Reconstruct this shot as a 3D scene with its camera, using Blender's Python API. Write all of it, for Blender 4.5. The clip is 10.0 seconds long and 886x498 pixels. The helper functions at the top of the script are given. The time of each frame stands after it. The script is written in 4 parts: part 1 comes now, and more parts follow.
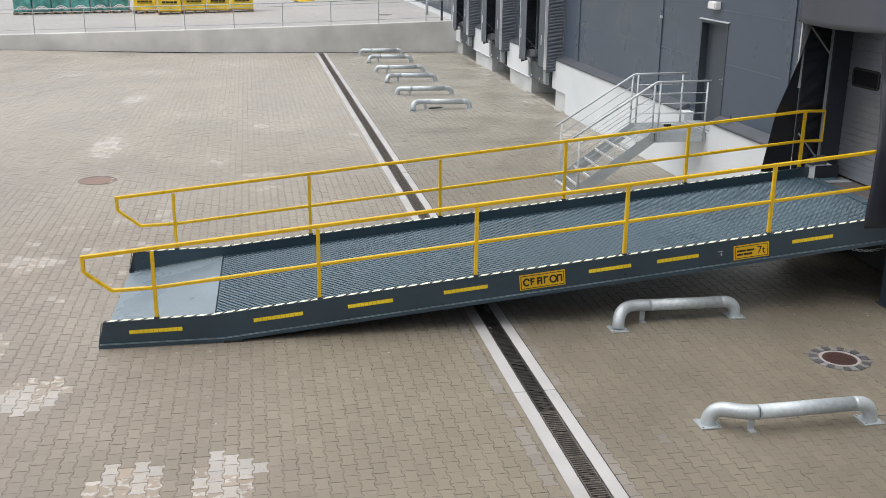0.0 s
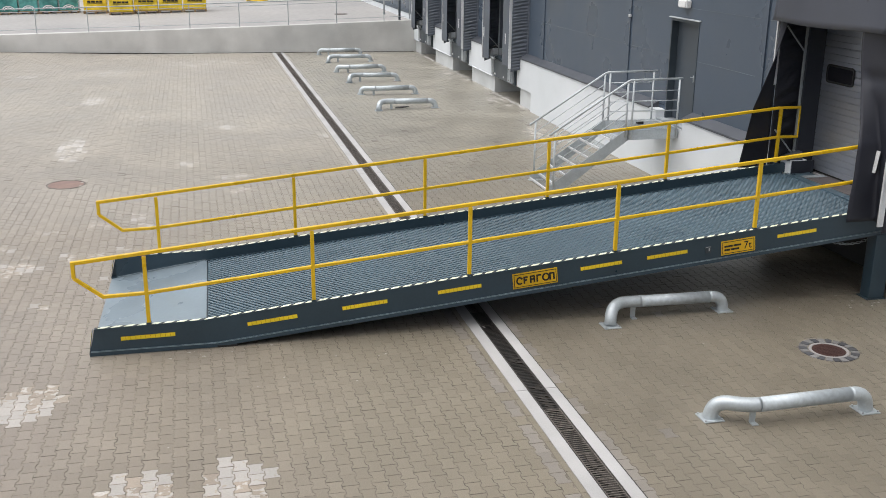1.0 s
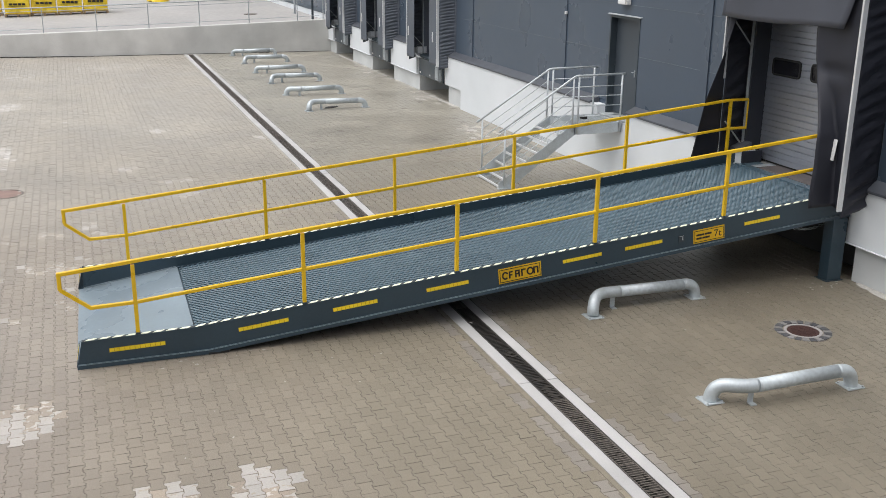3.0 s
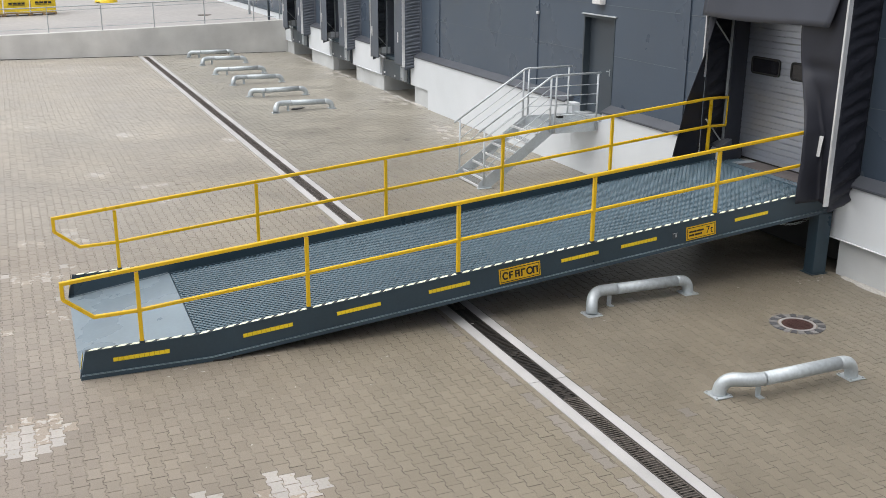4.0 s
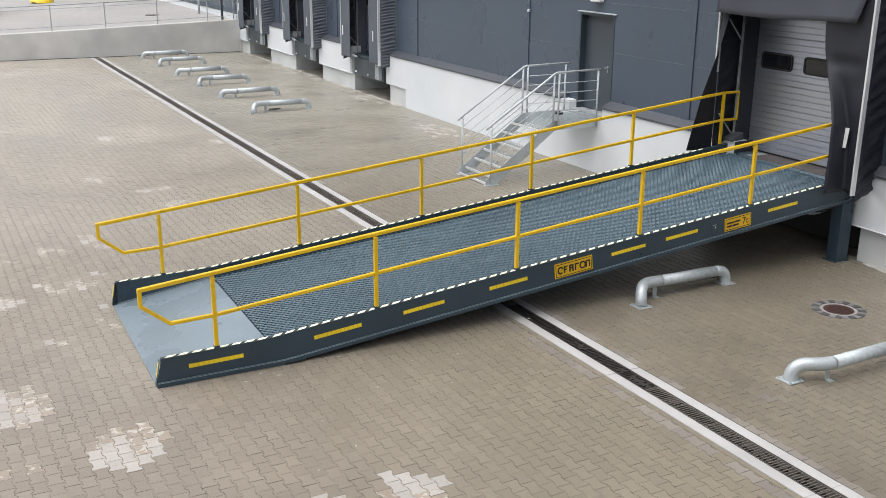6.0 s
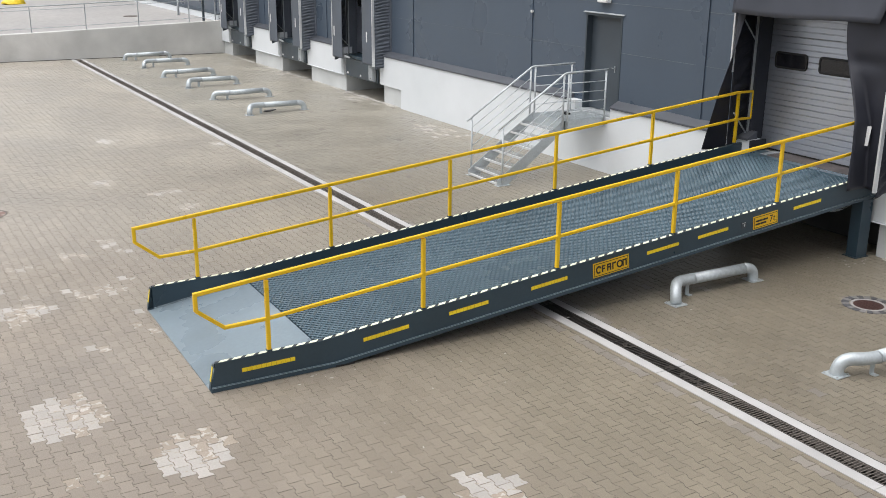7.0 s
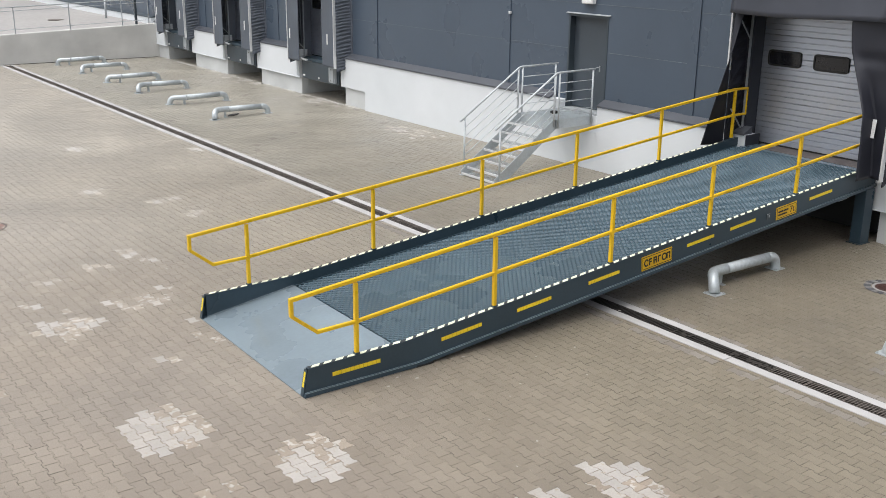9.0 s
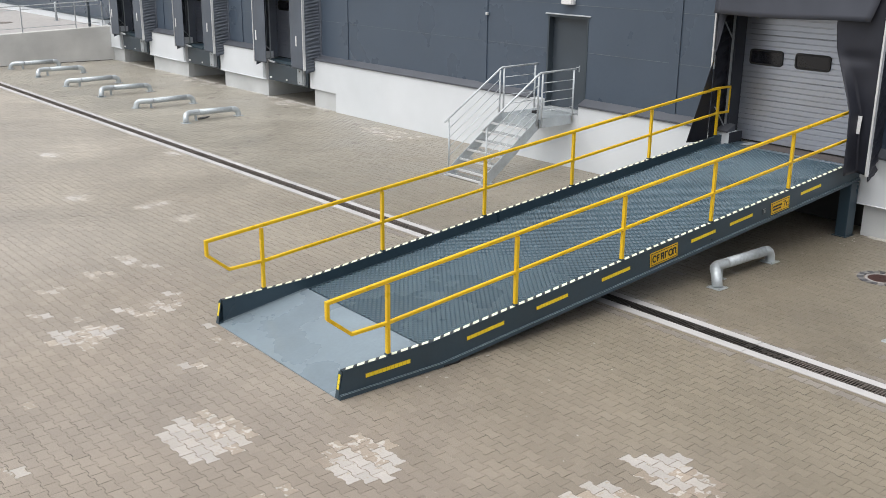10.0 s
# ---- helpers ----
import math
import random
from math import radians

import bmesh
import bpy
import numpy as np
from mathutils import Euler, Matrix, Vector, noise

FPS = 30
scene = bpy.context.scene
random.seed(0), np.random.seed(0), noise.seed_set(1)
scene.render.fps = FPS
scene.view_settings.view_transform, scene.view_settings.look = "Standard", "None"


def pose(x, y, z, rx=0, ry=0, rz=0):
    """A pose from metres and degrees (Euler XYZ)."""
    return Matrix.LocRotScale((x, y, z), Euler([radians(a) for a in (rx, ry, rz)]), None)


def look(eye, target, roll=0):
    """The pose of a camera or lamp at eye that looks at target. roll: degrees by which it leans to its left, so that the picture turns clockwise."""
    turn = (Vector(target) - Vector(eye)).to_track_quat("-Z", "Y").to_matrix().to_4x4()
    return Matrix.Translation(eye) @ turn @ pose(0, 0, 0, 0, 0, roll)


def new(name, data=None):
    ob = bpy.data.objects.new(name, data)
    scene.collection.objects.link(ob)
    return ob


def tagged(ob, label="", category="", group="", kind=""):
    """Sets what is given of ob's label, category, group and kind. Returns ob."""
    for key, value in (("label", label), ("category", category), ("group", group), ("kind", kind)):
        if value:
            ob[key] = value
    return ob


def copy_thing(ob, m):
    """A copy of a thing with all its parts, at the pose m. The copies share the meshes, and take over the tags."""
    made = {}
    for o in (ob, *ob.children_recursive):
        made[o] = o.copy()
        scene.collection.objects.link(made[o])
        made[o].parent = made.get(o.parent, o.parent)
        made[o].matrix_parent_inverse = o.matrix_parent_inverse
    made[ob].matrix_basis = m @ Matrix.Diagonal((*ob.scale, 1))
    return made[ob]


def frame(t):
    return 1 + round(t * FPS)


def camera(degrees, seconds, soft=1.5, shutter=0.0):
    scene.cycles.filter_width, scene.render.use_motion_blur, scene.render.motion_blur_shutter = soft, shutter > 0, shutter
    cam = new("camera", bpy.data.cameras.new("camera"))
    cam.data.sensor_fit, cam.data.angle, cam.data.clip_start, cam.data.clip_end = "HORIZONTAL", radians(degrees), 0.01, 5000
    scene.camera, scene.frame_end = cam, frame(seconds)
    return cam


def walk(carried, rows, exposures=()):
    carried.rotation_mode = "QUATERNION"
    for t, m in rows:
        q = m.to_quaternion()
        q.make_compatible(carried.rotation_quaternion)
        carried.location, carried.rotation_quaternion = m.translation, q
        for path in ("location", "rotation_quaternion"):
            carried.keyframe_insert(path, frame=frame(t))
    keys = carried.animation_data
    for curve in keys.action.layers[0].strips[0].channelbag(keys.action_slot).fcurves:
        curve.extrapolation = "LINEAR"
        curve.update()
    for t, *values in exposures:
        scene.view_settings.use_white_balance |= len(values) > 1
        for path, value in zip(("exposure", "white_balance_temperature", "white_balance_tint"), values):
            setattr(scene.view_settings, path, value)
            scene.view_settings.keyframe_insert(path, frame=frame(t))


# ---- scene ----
cam = camera(47.6, 10.0, soft=0.8)
PATH = [
    (0, (-8.875, -11.951, 4.895), (-8.516, -10.076, 4.299), 0.6),
    (0.5, (-9.154, -11.886, 4.888), (-8.747, -10.021, 4.292), 0.6),
    (1, (-9.434, -11.817, 4.898), (-8.975, -9.964, 4.301), 0.6),
    (1.5, (-9.698, -11.75, 4.899), (-9.192, -9.909, 4.301), 0.6),
    (2, (-9.972, -11.678, 4.89), (-9.417, -9.852, 4.293), 0.6),
    (2.5, (-10.251, -11.614, 4.892), (-9.648, -9.803, 4.294), 0.5),
    (3, (-10.59, -11.547, 4.899), (-9.931, -9.755, 4.301), 0.5),
    (4.5, (-11.633, -11.123, 4.935), (-10.833, -9.391, 4.335), 0.4),
    (5, (-12.042, -10.965, 4.935), (-11.208, -9.249, 4.334), 0.4),
    (5.5, (-12.476, -10.788, 4.929), (-11.608, -9.09, 4.328), 0.4),
    (7, (-13.852, -10.085, 4.936), (-12.882, -8.442, 4.336), 0.5),
    (7.5, (-14.324, -9.832, 4.95), (-13.318, -8.21, 4.351), 0.5),
    (8, (-14.835, -9.582, 4.953), (-13.785, -7.988, 4.355), 0.5),
    (8.5, (-15.307, -9.327, 4.951), (-14.215, -7.762, 4.353), 0.5),
    (9, (-15.758, -9.034, 4.953), (-14.613, -7.506, 4.356), 0.6),
    (9.5, (-16.18, -8.746, 4.969), (-14.987, -7.256, 4.373), 0.6),
    (10, (-16.646, -8.472, 4.985), (-15.405, -7.021, 4.389), 0.6),
]
walk(cam, [(t, look(eye, target, roll)) for t, eye, target, roll in PATH], exposures=[(0, 0.58), (3, 0.6), (5, 0.67), (10, 0.68)])

# ---- world, sun, exposure ----
world = bpy.data.worlds.new("overcast_sky")
scene.world = world
world.use_nodes = True
wn, wl = world.node_tree.nodes, world.node_tree.links
sky = wn.new("ShaderNodeTexSky")
sky.sky_type, sky.sun_disc = "NISHITA", False
sky.sun_elevation, sky.sun_rotation = radians(66), radians(214)
sky.air_density, sky.dust_density, sky.ozone_density = 1.0, 3.0, 1.0
grey = wn.new("ShaderNodeHueSaturation")
grey.inputs["Saturation"].default_value = 0.3
wl.new(sky.outputs[0], grey.inputs["Color"])
wl.new(grey.outputs[0], wn["Background"].inputs["Color"])
wn["Background"].inputs["Strength"].default_value = 0.105

sun = new("sun", bpy.data.lights.new("sun", "SUN"))
sun.data.energy, sun.data.angle, sun.data.color = 1.9, radians(75), (1.0, 0.98, 0.95)
sun.matrix_world = look((-7, 4.5, 15), (0, 0, 0))


# ---- materials ----
def material(name, base, rough=0.6, metal=0.0, vary=0.12, grain=60.0, stain=1.2, stain_by=0.12, bump=0.0, bump_scale=200.0, tint=(0.9, 0.9, 0.9), by_piece=0.0, spec=0.5, rough_by=0.1, far_haze=None, blotch=None, dusty=None):
    m = bpy.data.materials.new(name)
    m.use_nodes = True
    n, l = m.node_tree.nodes, m.node_tree.links
    b = n["Principled BSDF"]
    geo = n.new("ShaderNodeNewGeometry")

    def tex(scale, detail):
        t = n.new("ShaderNodeTexNoise")
        t.inputs["Scale"].default_value, t.inputs["Detail"].default_value = scale, detail
        l.new(geo.outputs["Position"], t.inputs["Vector"])
        return t.outputs["Fac"]

    def remap(src, lo, hi, a=0.3, z=0.7):
        r = n.new("ShaderNodeMapRange")
        r.inputs["From Min"].default_value, r.inputs["From Max"].default_value = a, z
        r.inputs["To Min"].default_value, r.inputs["To Max"].default_value = lo, hi
        l.new(src, r.inputs["Value"])
        return r.outputs["Result"]

    def times(x, y):
        r = n.new("ShaderNodeMath")
        r.operation = "MULTIPLY"
        l.new(x, r.inputs[0])
        l.new(y, r.inputs[1])
        return r.outputs[0]

    fine, broad = tex(grain, 4), tex(stain, 6)
    value = times(remap(fine, 1 - vary, 1 + vary), remap(broad, 1 - stain_by, 1 + stain_by))
    if by_piece:
        info = n.new("ShaderNodeObjectInfo")
        add = n.new("ShaderNodeMath")
        add.operation = "ADD"
        l.new(geo.outputs["Random Per Island"], add.inputs[0])
        l.new(info.outputs["Random"], add.inputs[1])
        fr = n.new("ShaderNodeMath")
        fr.operation = "FRACT"
        l.new(add.outputs[0], fr.inputs[0])
        value = times(value, remap(fr.outputs[0], 1 - by_piece, 1 + by_piece, 0, 1))
    mix = n.new("ShaderNodeMix")
    mix.data_type = "RGBA"
    mix.inputs["A"].default_value = (*base, 1)
    mix.inputs["B"].default_value = (base[0] * tint[0], base[1] * tint[1], base[2] * tint[2], 1)
    l.new(remap(tex(stain * 0.37, 5), 0, 1, 0.35, 0.65), mix.inputs["Factor"])
    colour = mix.outputs["Result"]
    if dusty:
        # olive brown tone mixed in towards the drain
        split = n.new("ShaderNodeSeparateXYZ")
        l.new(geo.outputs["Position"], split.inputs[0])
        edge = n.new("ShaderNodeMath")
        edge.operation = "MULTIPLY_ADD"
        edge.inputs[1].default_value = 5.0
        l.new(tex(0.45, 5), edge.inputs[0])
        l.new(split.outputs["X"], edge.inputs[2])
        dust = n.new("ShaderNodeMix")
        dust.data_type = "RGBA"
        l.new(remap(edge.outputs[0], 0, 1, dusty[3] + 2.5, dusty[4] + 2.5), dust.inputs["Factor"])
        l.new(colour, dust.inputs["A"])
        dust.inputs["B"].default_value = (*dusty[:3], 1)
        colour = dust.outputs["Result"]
    if far_haze:
        # haze and sky sheen painted in towards the yard's far side, with a ragged edge
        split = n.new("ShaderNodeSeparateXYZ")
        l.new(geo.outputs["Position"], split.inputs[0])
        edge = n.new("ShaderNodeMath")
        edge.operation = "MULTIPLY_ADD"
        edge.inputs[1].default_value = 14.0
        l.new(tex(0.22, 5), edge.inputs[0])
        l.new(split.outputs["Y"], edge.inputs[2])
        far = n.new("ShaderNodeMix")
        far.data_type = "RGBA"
        l.new(remap(edge.outputs[0], 0, 1, far_haze[3] + 7, far_haze[4] + 7), far.inputs["Factor"])
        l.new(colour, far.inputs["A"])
        far.inputs["B"].default_value = (*far_haze[:3], 1)
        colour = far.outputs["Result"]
    if blotch:
        spot = n.new("ShaderNodeMix")
        spot.data_type = "RGBA"
        l.new(remap(tex(11.0, 5), 0, 1, blotch[3] - 0.02, blotch[3] + 0.02), spot.inputs["Factor"])
        l.new(colour, spot.inputs["A"])
        spot.inputs["B"].default_value = (*blotch[:3], 1)
        colour = spot.outputs["Result"]
    scale = n.new("ShaderNodeVectorMath")
    scale.operation = "SCALE"
    l.new(colour, scale.inputs[0])
    l.new(value, scale.inputs["Scale"])
    l.new(scale.outputs[0], b.inputs["Base Color"])
    b.inputs["Metallic"].default_value = metal
    b.inputs["Specular IOR Level"].default_value = spec
    l.new(remap(broad, max(0.05, rough - rough_by), min(1, rough + rough_by)), b.inputs["Roughness"])
    if bump:
        bn = n.new("ShaderNodeBump")
        bn.inputs["Strength"].default_value, bn.inputs["Distance"].default_value = bump, 0.004
        l.new(tex(bump_scale, 3), bn.inputs["Height"])
        l.new(bn.outputs[0], b.inputs["Normal"])
    return m


PAVER = material("paving_block", (0.266, 0.225, 0.18), 0.38, vary=0.12, grain=90, stain=0.55, stain_by=0.09, bump=0.35, bump_scale=260, tint=(0.93, 0.94, 0.98), by_piece=0.075, rough_by=0.1, far_haze=(0.375, 0.341, 0.292, -2, 17), dusty=(0.226, 0.196, 0.149, -11.5, -7.5))
PAVERB = material("olive_paving_block", (0.2, 0.173, 0.132), 0.4, vary=0.12, grain=90, stain=0.6, stain_by=0.1, bump=0.3, bump_scale=260, tint=(0.93, 0.94, 0.95), by_piece=0.075, rough_by=0.12, far_haze=(0.315, 0.294, 0.25, 0, 18))
PAVERG = material("grey_paving_block", (0.242, 0.218, 0.19), 0.45, vary=0.12, grain=90, stain=0.6, stain_by=0.12, bump=0.3, bump_scale=260, by_piece=0.12)
HALF = material("stained_paving_block", (0.325, 0.272, 0.218), 0.5, vary=0.14, grain=60, stain=3.0, stain_by=0.1, bump=0.3, bump_scale=260, by_piece=0.1, blotch=(0.46, 0.43, 0.395, 0.56), far_haze=(0.42, 0.388, 0.34, -2, 14))
PALE = material("pale_paving_block", (0.415, 0.39, 0.365), 0.65, vary=0.08, grain=50, stain=3.0, stain_by=0.06, bump=0.3, bump_scale=260, tint=(0.95, 0.93, 0.9), by_piece=0.07, blotch=(0.37, 0.325, 0.27, 0.63), far_haze=(0.5, 0.475, 0.445, 4, 14))
SILT = material("dark_silt", (0.035, 0.029, 0.024), 0.9, vary=0.3, grain=80)
JOINT = material("joint_sand", (0.27, 0.238, 0.2), 0.9, vary=0.3, grain=60, stain=4.0, stain_by=0.35, bump=0.4, far_haze=(0.34, 0.31, 0.272, 1, 15), dusty=(0.2, 0.176, 0.145, -10.5, -7))
CONCRETE = material("light_concrete", (0.465, 0.455, 0.452), 0.8, vary=0.06, grain=120, stain=1.5, stain_by=0.1, bump=0.25)
WALLCONC = material("grey_concrete", (0.64, 0.632, 0.61), 0.85, vary=0.06, grain=40, stain=0.8, stain_by=0.16, bump=0.25, tint=(0.85, 0.86, 0.86))
IRONB = material("black_cast_iron", (0.04, 0.035, 0.031), 0.6, vary=0.4, grain=30)
IRON = material("cast_iron", (0.15, 0.13, 0.114), 0.6, metal=0.1, vary=0.3, grain=50, bump=0.3)
RUST = material("rusty_cast_iron", (0.06, 0.024, 0.019), 0.8, metal=0.2, vary=0.3, grain=60, bump=0.5, tint=(0.6, 0.7, 0.8))
RUSTP = material("dusty_cast_iron", (0.27, 0.185, 0.16), 0.85, vary=0.2, grain=40, stain=6.0, stain_by=0.15)
BLACK = material("dark_void", (0.012, 0.012, 0.012), 0.8)
RAMP = material("blue_grey_paint", (0.034, 0.06, 0.081), 0.36, vary=0.05, grain=30, stain=1.6, stain_by=0.1, bump=0.06, bump_scale=60)
# lighter paint that draws the highlights on flange edges and welds
RAMP_GLINT = material("glint_blue_grey_paint", (0.2, 0.25, 0.28), 0.35, vary=0.15, grain=30, stain=3.0, stain_by=0.2)
# entry plate colour lifted to stand in for grazing sky reflection
PLATE = material("blue_grey_plate", (0.21, 0.262, 0.3), 0.3, vary=0.05, grain=22, stain=1.1, stain_by=0.14, bump=0.08, bump_scale=40, rough_by=0.12)
MESH = material("blue_grey_mesh", (0.082, 0.131, 0.166), 0.3, vary=0.1, grain=40, stain=1.0, stain_by=0.1)
YELLOW = material("yellow_paint", (0.84, 0.53, 0.014), 0.32, vary=0.04, grain=40, stain=2.0, stain_by=0.06)
REFLECT = material("yellow_reflective_film", (0.92, 0.7, 0.03), 0.35, vary=0.06, grain=120)
REFDARK = material("ochre_film_backing", (0.55, 0.37, 0.015), 0.5)
SIGN = material("yellow_sign_film", (0.82, 0.5, 0.015), 0.45, vary=0.05)
INK = material("black_print", (0.02, 0.018, 0.015), 0.5)
TAPE = material("black_tape", (0.03, 0.035, 0.04), 0.6)
TAPEW = material("pale_tape", (0.82, 0.85, 0.66), 0.6, vary=0.05)
ZINC = material("galvanised_steel", (0.53, 0.575, 0.6), 0.42, metal=0.35, vary=0.07, grain=35, stain=5.0, stain_by=0.1, bump=0.1, rough_by=0.12)
RAILZ = material("pale_galvanised_tube", (0.6, 0.64, 0.665), 0.42, metal=0.12, vary=0.06, grain=40, stain=4.0, stain_by=0.08)
ZINCP = material("streaky_galvanised_steel", (0.49, 0.535, 0.56), 0.5, metal=0.3, vary=0.13, grain=18, stain=4.0, stain_by=0.04, bump=0.1, rough_by=0.06, tint=(1, 1, 1))
ZINCD = material("dull_galvanised_steel", (0.45, 0.48, 0.5), 0.55, metal=0.35, vary=0.1, grain=30, stain=3.0, stain_by=0.1)
WHITE = material("white_render", (0.7, 0.725, 0.75), 0.85, vary=0.02, grain=150, stain=0.9, stain_by=0.035, bump=0.1, tint=(0.96, 0.97, 0.97))
WHITED = material("weathered_white_render", (0.6, 0.615, 0.615), 0.85, vary=0.04, grain=60, stain=1.2, stain_by=0.08, bump=0.1)
PANEL = material("anthracite_panel", (0.074, 0.099, 0.135), 0.32, vary=0.02, grain=15, stain=0.7, stain_by=0.05)
SILL = material("grey_folded_sill", (0.085, 0.092, 0.108), 0.4, vary=0.05, stain=2.0, stain_by=0.15)
SEAL = material("grey_sealing_line", (0.15, 0.175, 0.195), 0.6, vary=0.1, grain=8, stain=1.0, stain_by=0.3)
PANELD = material("anthracite_trim", (0.05, 0.066, 0.08), 0.4, vary=0.04)
DOORM = material("anthracite_door", (0.06, 0.075, 0.092), 0.4, vary=0.03)
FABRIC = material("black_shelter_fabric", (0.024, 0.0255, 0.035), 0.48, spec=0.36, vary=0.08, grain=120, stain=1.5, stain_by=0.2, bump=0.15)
# same fabric for the far docks, distance haze painted in as a paler colour
HAZED = material("hazed_shelter_fabric", (0.098, 0.115, 0.143), 0.5, vary=0.08, grain=120, stain=1.5, stain_by=0.15, bump=0.15)
# black head curtain fabric with the sky light on it put into its colour
HEAD_LIT = material("skylit_shelter_fabric", (0.056, 0.061, 0.079), 0.42, vary=0.06, grain=100, stain=1.2, stain_by=0.15, bump=0.1)
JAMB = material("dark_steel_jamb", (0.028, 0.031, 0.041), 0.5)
# jamb copy for the far docks, lightened for haze
JAMB_HAZED = material("hazed_steel_jamb", (0.118, 0.133, 0.162), 0.5)
ALU = material("aluminium_profile", (0.75, 0.76, 0.77), 0.4, metal=0.4, vary=0.05)
SHUTTER = material("grey_door_panel", (0.53, 0.56, 0.635), 0.36, metal=0.85, vary=0.02, grain=20, stain=0.6, stain_by=0.05)
GLASSD = material("dark_glazing", (0.014, 0.014, 0.018), 0.14, vary=0.05)
DUSTY = material("dusty_dock_floor", (0.13, 0.112, 0.108), 0.7, vary=0.15, grain=25, stain=4.0, stain_by=0.3)
RUBBER = material("black_rubber", (0.02, 0.02, 0.02), 0.6)
LAMPW = material("white_lamp_housing", (0.8, 0.8, 0.8), 0.4)
RING = material("grey_concrete_ring", (0.31, 0.295, 0.29), 0.8, vary=0.1, grain=60)
COB_L = material("pale_granite_sett", (0.185, 0.18, 0.178), 0.75, vary=0.2, grain=90, by_piece=0.15)
COB_D = material("dark_granite_sett", (0.066, 0.067, 0.074), 0.7, vary=0.2, grain=90, by_piece=0.2)
UPPER = material("upper_yard_paving", (0.365, 0.35, 0.338), 0.75, vary=0.08, grain=5, stain=0.3, stain_by=0.1, tint=(0.92, 0.93, 0.95))
TEAL = material("teal_wrapping_film", (0.06, 0.24, 0.22), 0.25, vary=0.2, grain=7, stain=2.0, stain_by=0.35, bump=0.6, bump_scale=9, tint=(1.6, 1.3, 1.3))
YWRAP = material("yellow_wrapping_film", (0.8, 0.58, 0.03), 0.3, vary=0.08, grain=6, stain=1.5, stain_by=0.12, bump=0.4, bump_scale=8)
WOOD = material("pallet_wood", (0.33, 0.23, 0.13), 0.8, vary=0.2, grain=30)
DEBRIS = material("mortar_crumbs", (0.5, 0.48, 0.45), 0.9, vary=0.2, grain=40)


# ---- building tools ----
def empty(name, m=None):
    ob = new(name)
    ob.empty_display_size = 0.2
    if m is not None:
        ob.matrix_world = m
    return ob


def part(name, bm, mat, parent=None, label=""):
    me = bpy.data.meshes.new(name)
    bm.to_mesh(me)
    bm.free()
    me.materials.append(mat)
    ob = new(name, me)
    if parent:
        ob.parent = parent
    if label:
        ob["label"] = label
    return ob


def raw(name, verts, faces, mat, parent=None, label=""):
    me = bpy.data.meshes.new(name)
    me.from_pydata([tuple(v) for v in verts], [], faces)
    me.update()
    for one in (mat if isinstance(mat, (list, tuple)) else [mat]):
        me.materials.append(one)
    ob = new(name, me)
    if parent:
        ob.parent = parent
    if label:
        ob["label"] = label
    return ob


def share(name, me, parent, m):
    ob = new(name, me)
    ob.parent = parent
    ob.matrix_basis = m
    return ob


def box(bm, x0, x1, y0, y1, z0, z1, bevel=0.0):
    made = bmesh.ops.create_cube(bm, size=1)["verts"]
    for v in made:
        v.co = Vector(((x0 + x1) / 2 + v.co.x * (x1 - x0), (y0 + y1) / 2 + v.co.y * (y1 - y0), (z0 + z1) / 2 + v.co.z * (z1 - z0)))
    if bevel:
        edges = list({e for v in made for e in v.link_edges})
        bmesh.ops.bevel(bm, geom=edges, offset=bevel, segments=2, affect="EDGES", profile=0.6)
    return bm


def boxed(*a, **k):
    return box(bmesh.new(), *a, **k)


def prism(bm, outline, axis, a, b):
    """The outline (pairs) drawn out from a to b along an axis."""
    place = {"x": lambda p, d: (d, p[0], p[1]), "y": lambda p, d: (p[0], d, p[1]), "z": lambda p, d: (p[0], p[1], d)}[axis]
    lo = [bm.verts.new(place(p, a)) for p in outline]
    hi = [bm.verts.new(place(p, b)) for p in outline]
    k = len(outline)
    bm.faces.new(lo)
    bm.faces.new(hi[::-1])
    for i in range(k):
        bm.faces.new((lo[i], hi[i], hi[(i + 1) % k], lo[(i + 1) % k]))
    bmesh.ops.recalc_face_normals(bm, faces=bm.faces)
    return bm


def sweep(bm, points, profile, up=(0, 0, 1), closed=False, smooth=False):
    """A profile (pairs: side, up) carried along a line of points, mitred at its corners."""
    pts = [Vector(p) for p in points]
    count = len(pts)
    rings = []
    for i, p in enumerate(pts):
        before = (p - pts[i - 1]).normalized() if i or closed else None
        after = (pts[(i + 1) % count] - p).normalized() if i < count - 1 or closed else None
        d = (before + after).normalized() if before and after else (before or after)
        side = d.cross(Vector(up))
        side = side.normalized() if side.length > 1e-4 else Vector((1, 0, 0))
        top = side.cross(d).normalized()
        stretch = 1 / max(0.4, d.dot(after)) if before and after else 1
        bend = (after - before) if before and after else Vector((0, 0, 0))
        bend = bend.normalized() if bend.length > 1e-4 else None
        ring = []
        for s, t in profile:
            off = side * s + top * t
            if bend is not None:
                off += bend * off.dot(bend) * (stretch - 1)
            ring.append(bm.verts.new(p + off))
        rings.append(ring)
    k = len(profile)
    for i in range(count if closed else count - 1):
        a, b = rings[i], rings[(i + 1) % count]
        for j in range(k):
            f = bm.faces.new((a[j], a[(j + 1) % k], b[(j + 1) % k], b[j]))
            f.smooth = smooth
    if not closed:
        bm.faces.new(rings[0])
        bm.faces.new(rings[-1][::-1])
    bmesh.ops.recalc_face_normals(bm, faces=bm.faces)
    return bm


def circle(r, k=12):
    return [(r * math.cos(2 * math.pi * i / k), r * math.sin(2 * math.pi * i / k)) for i in range(k)]


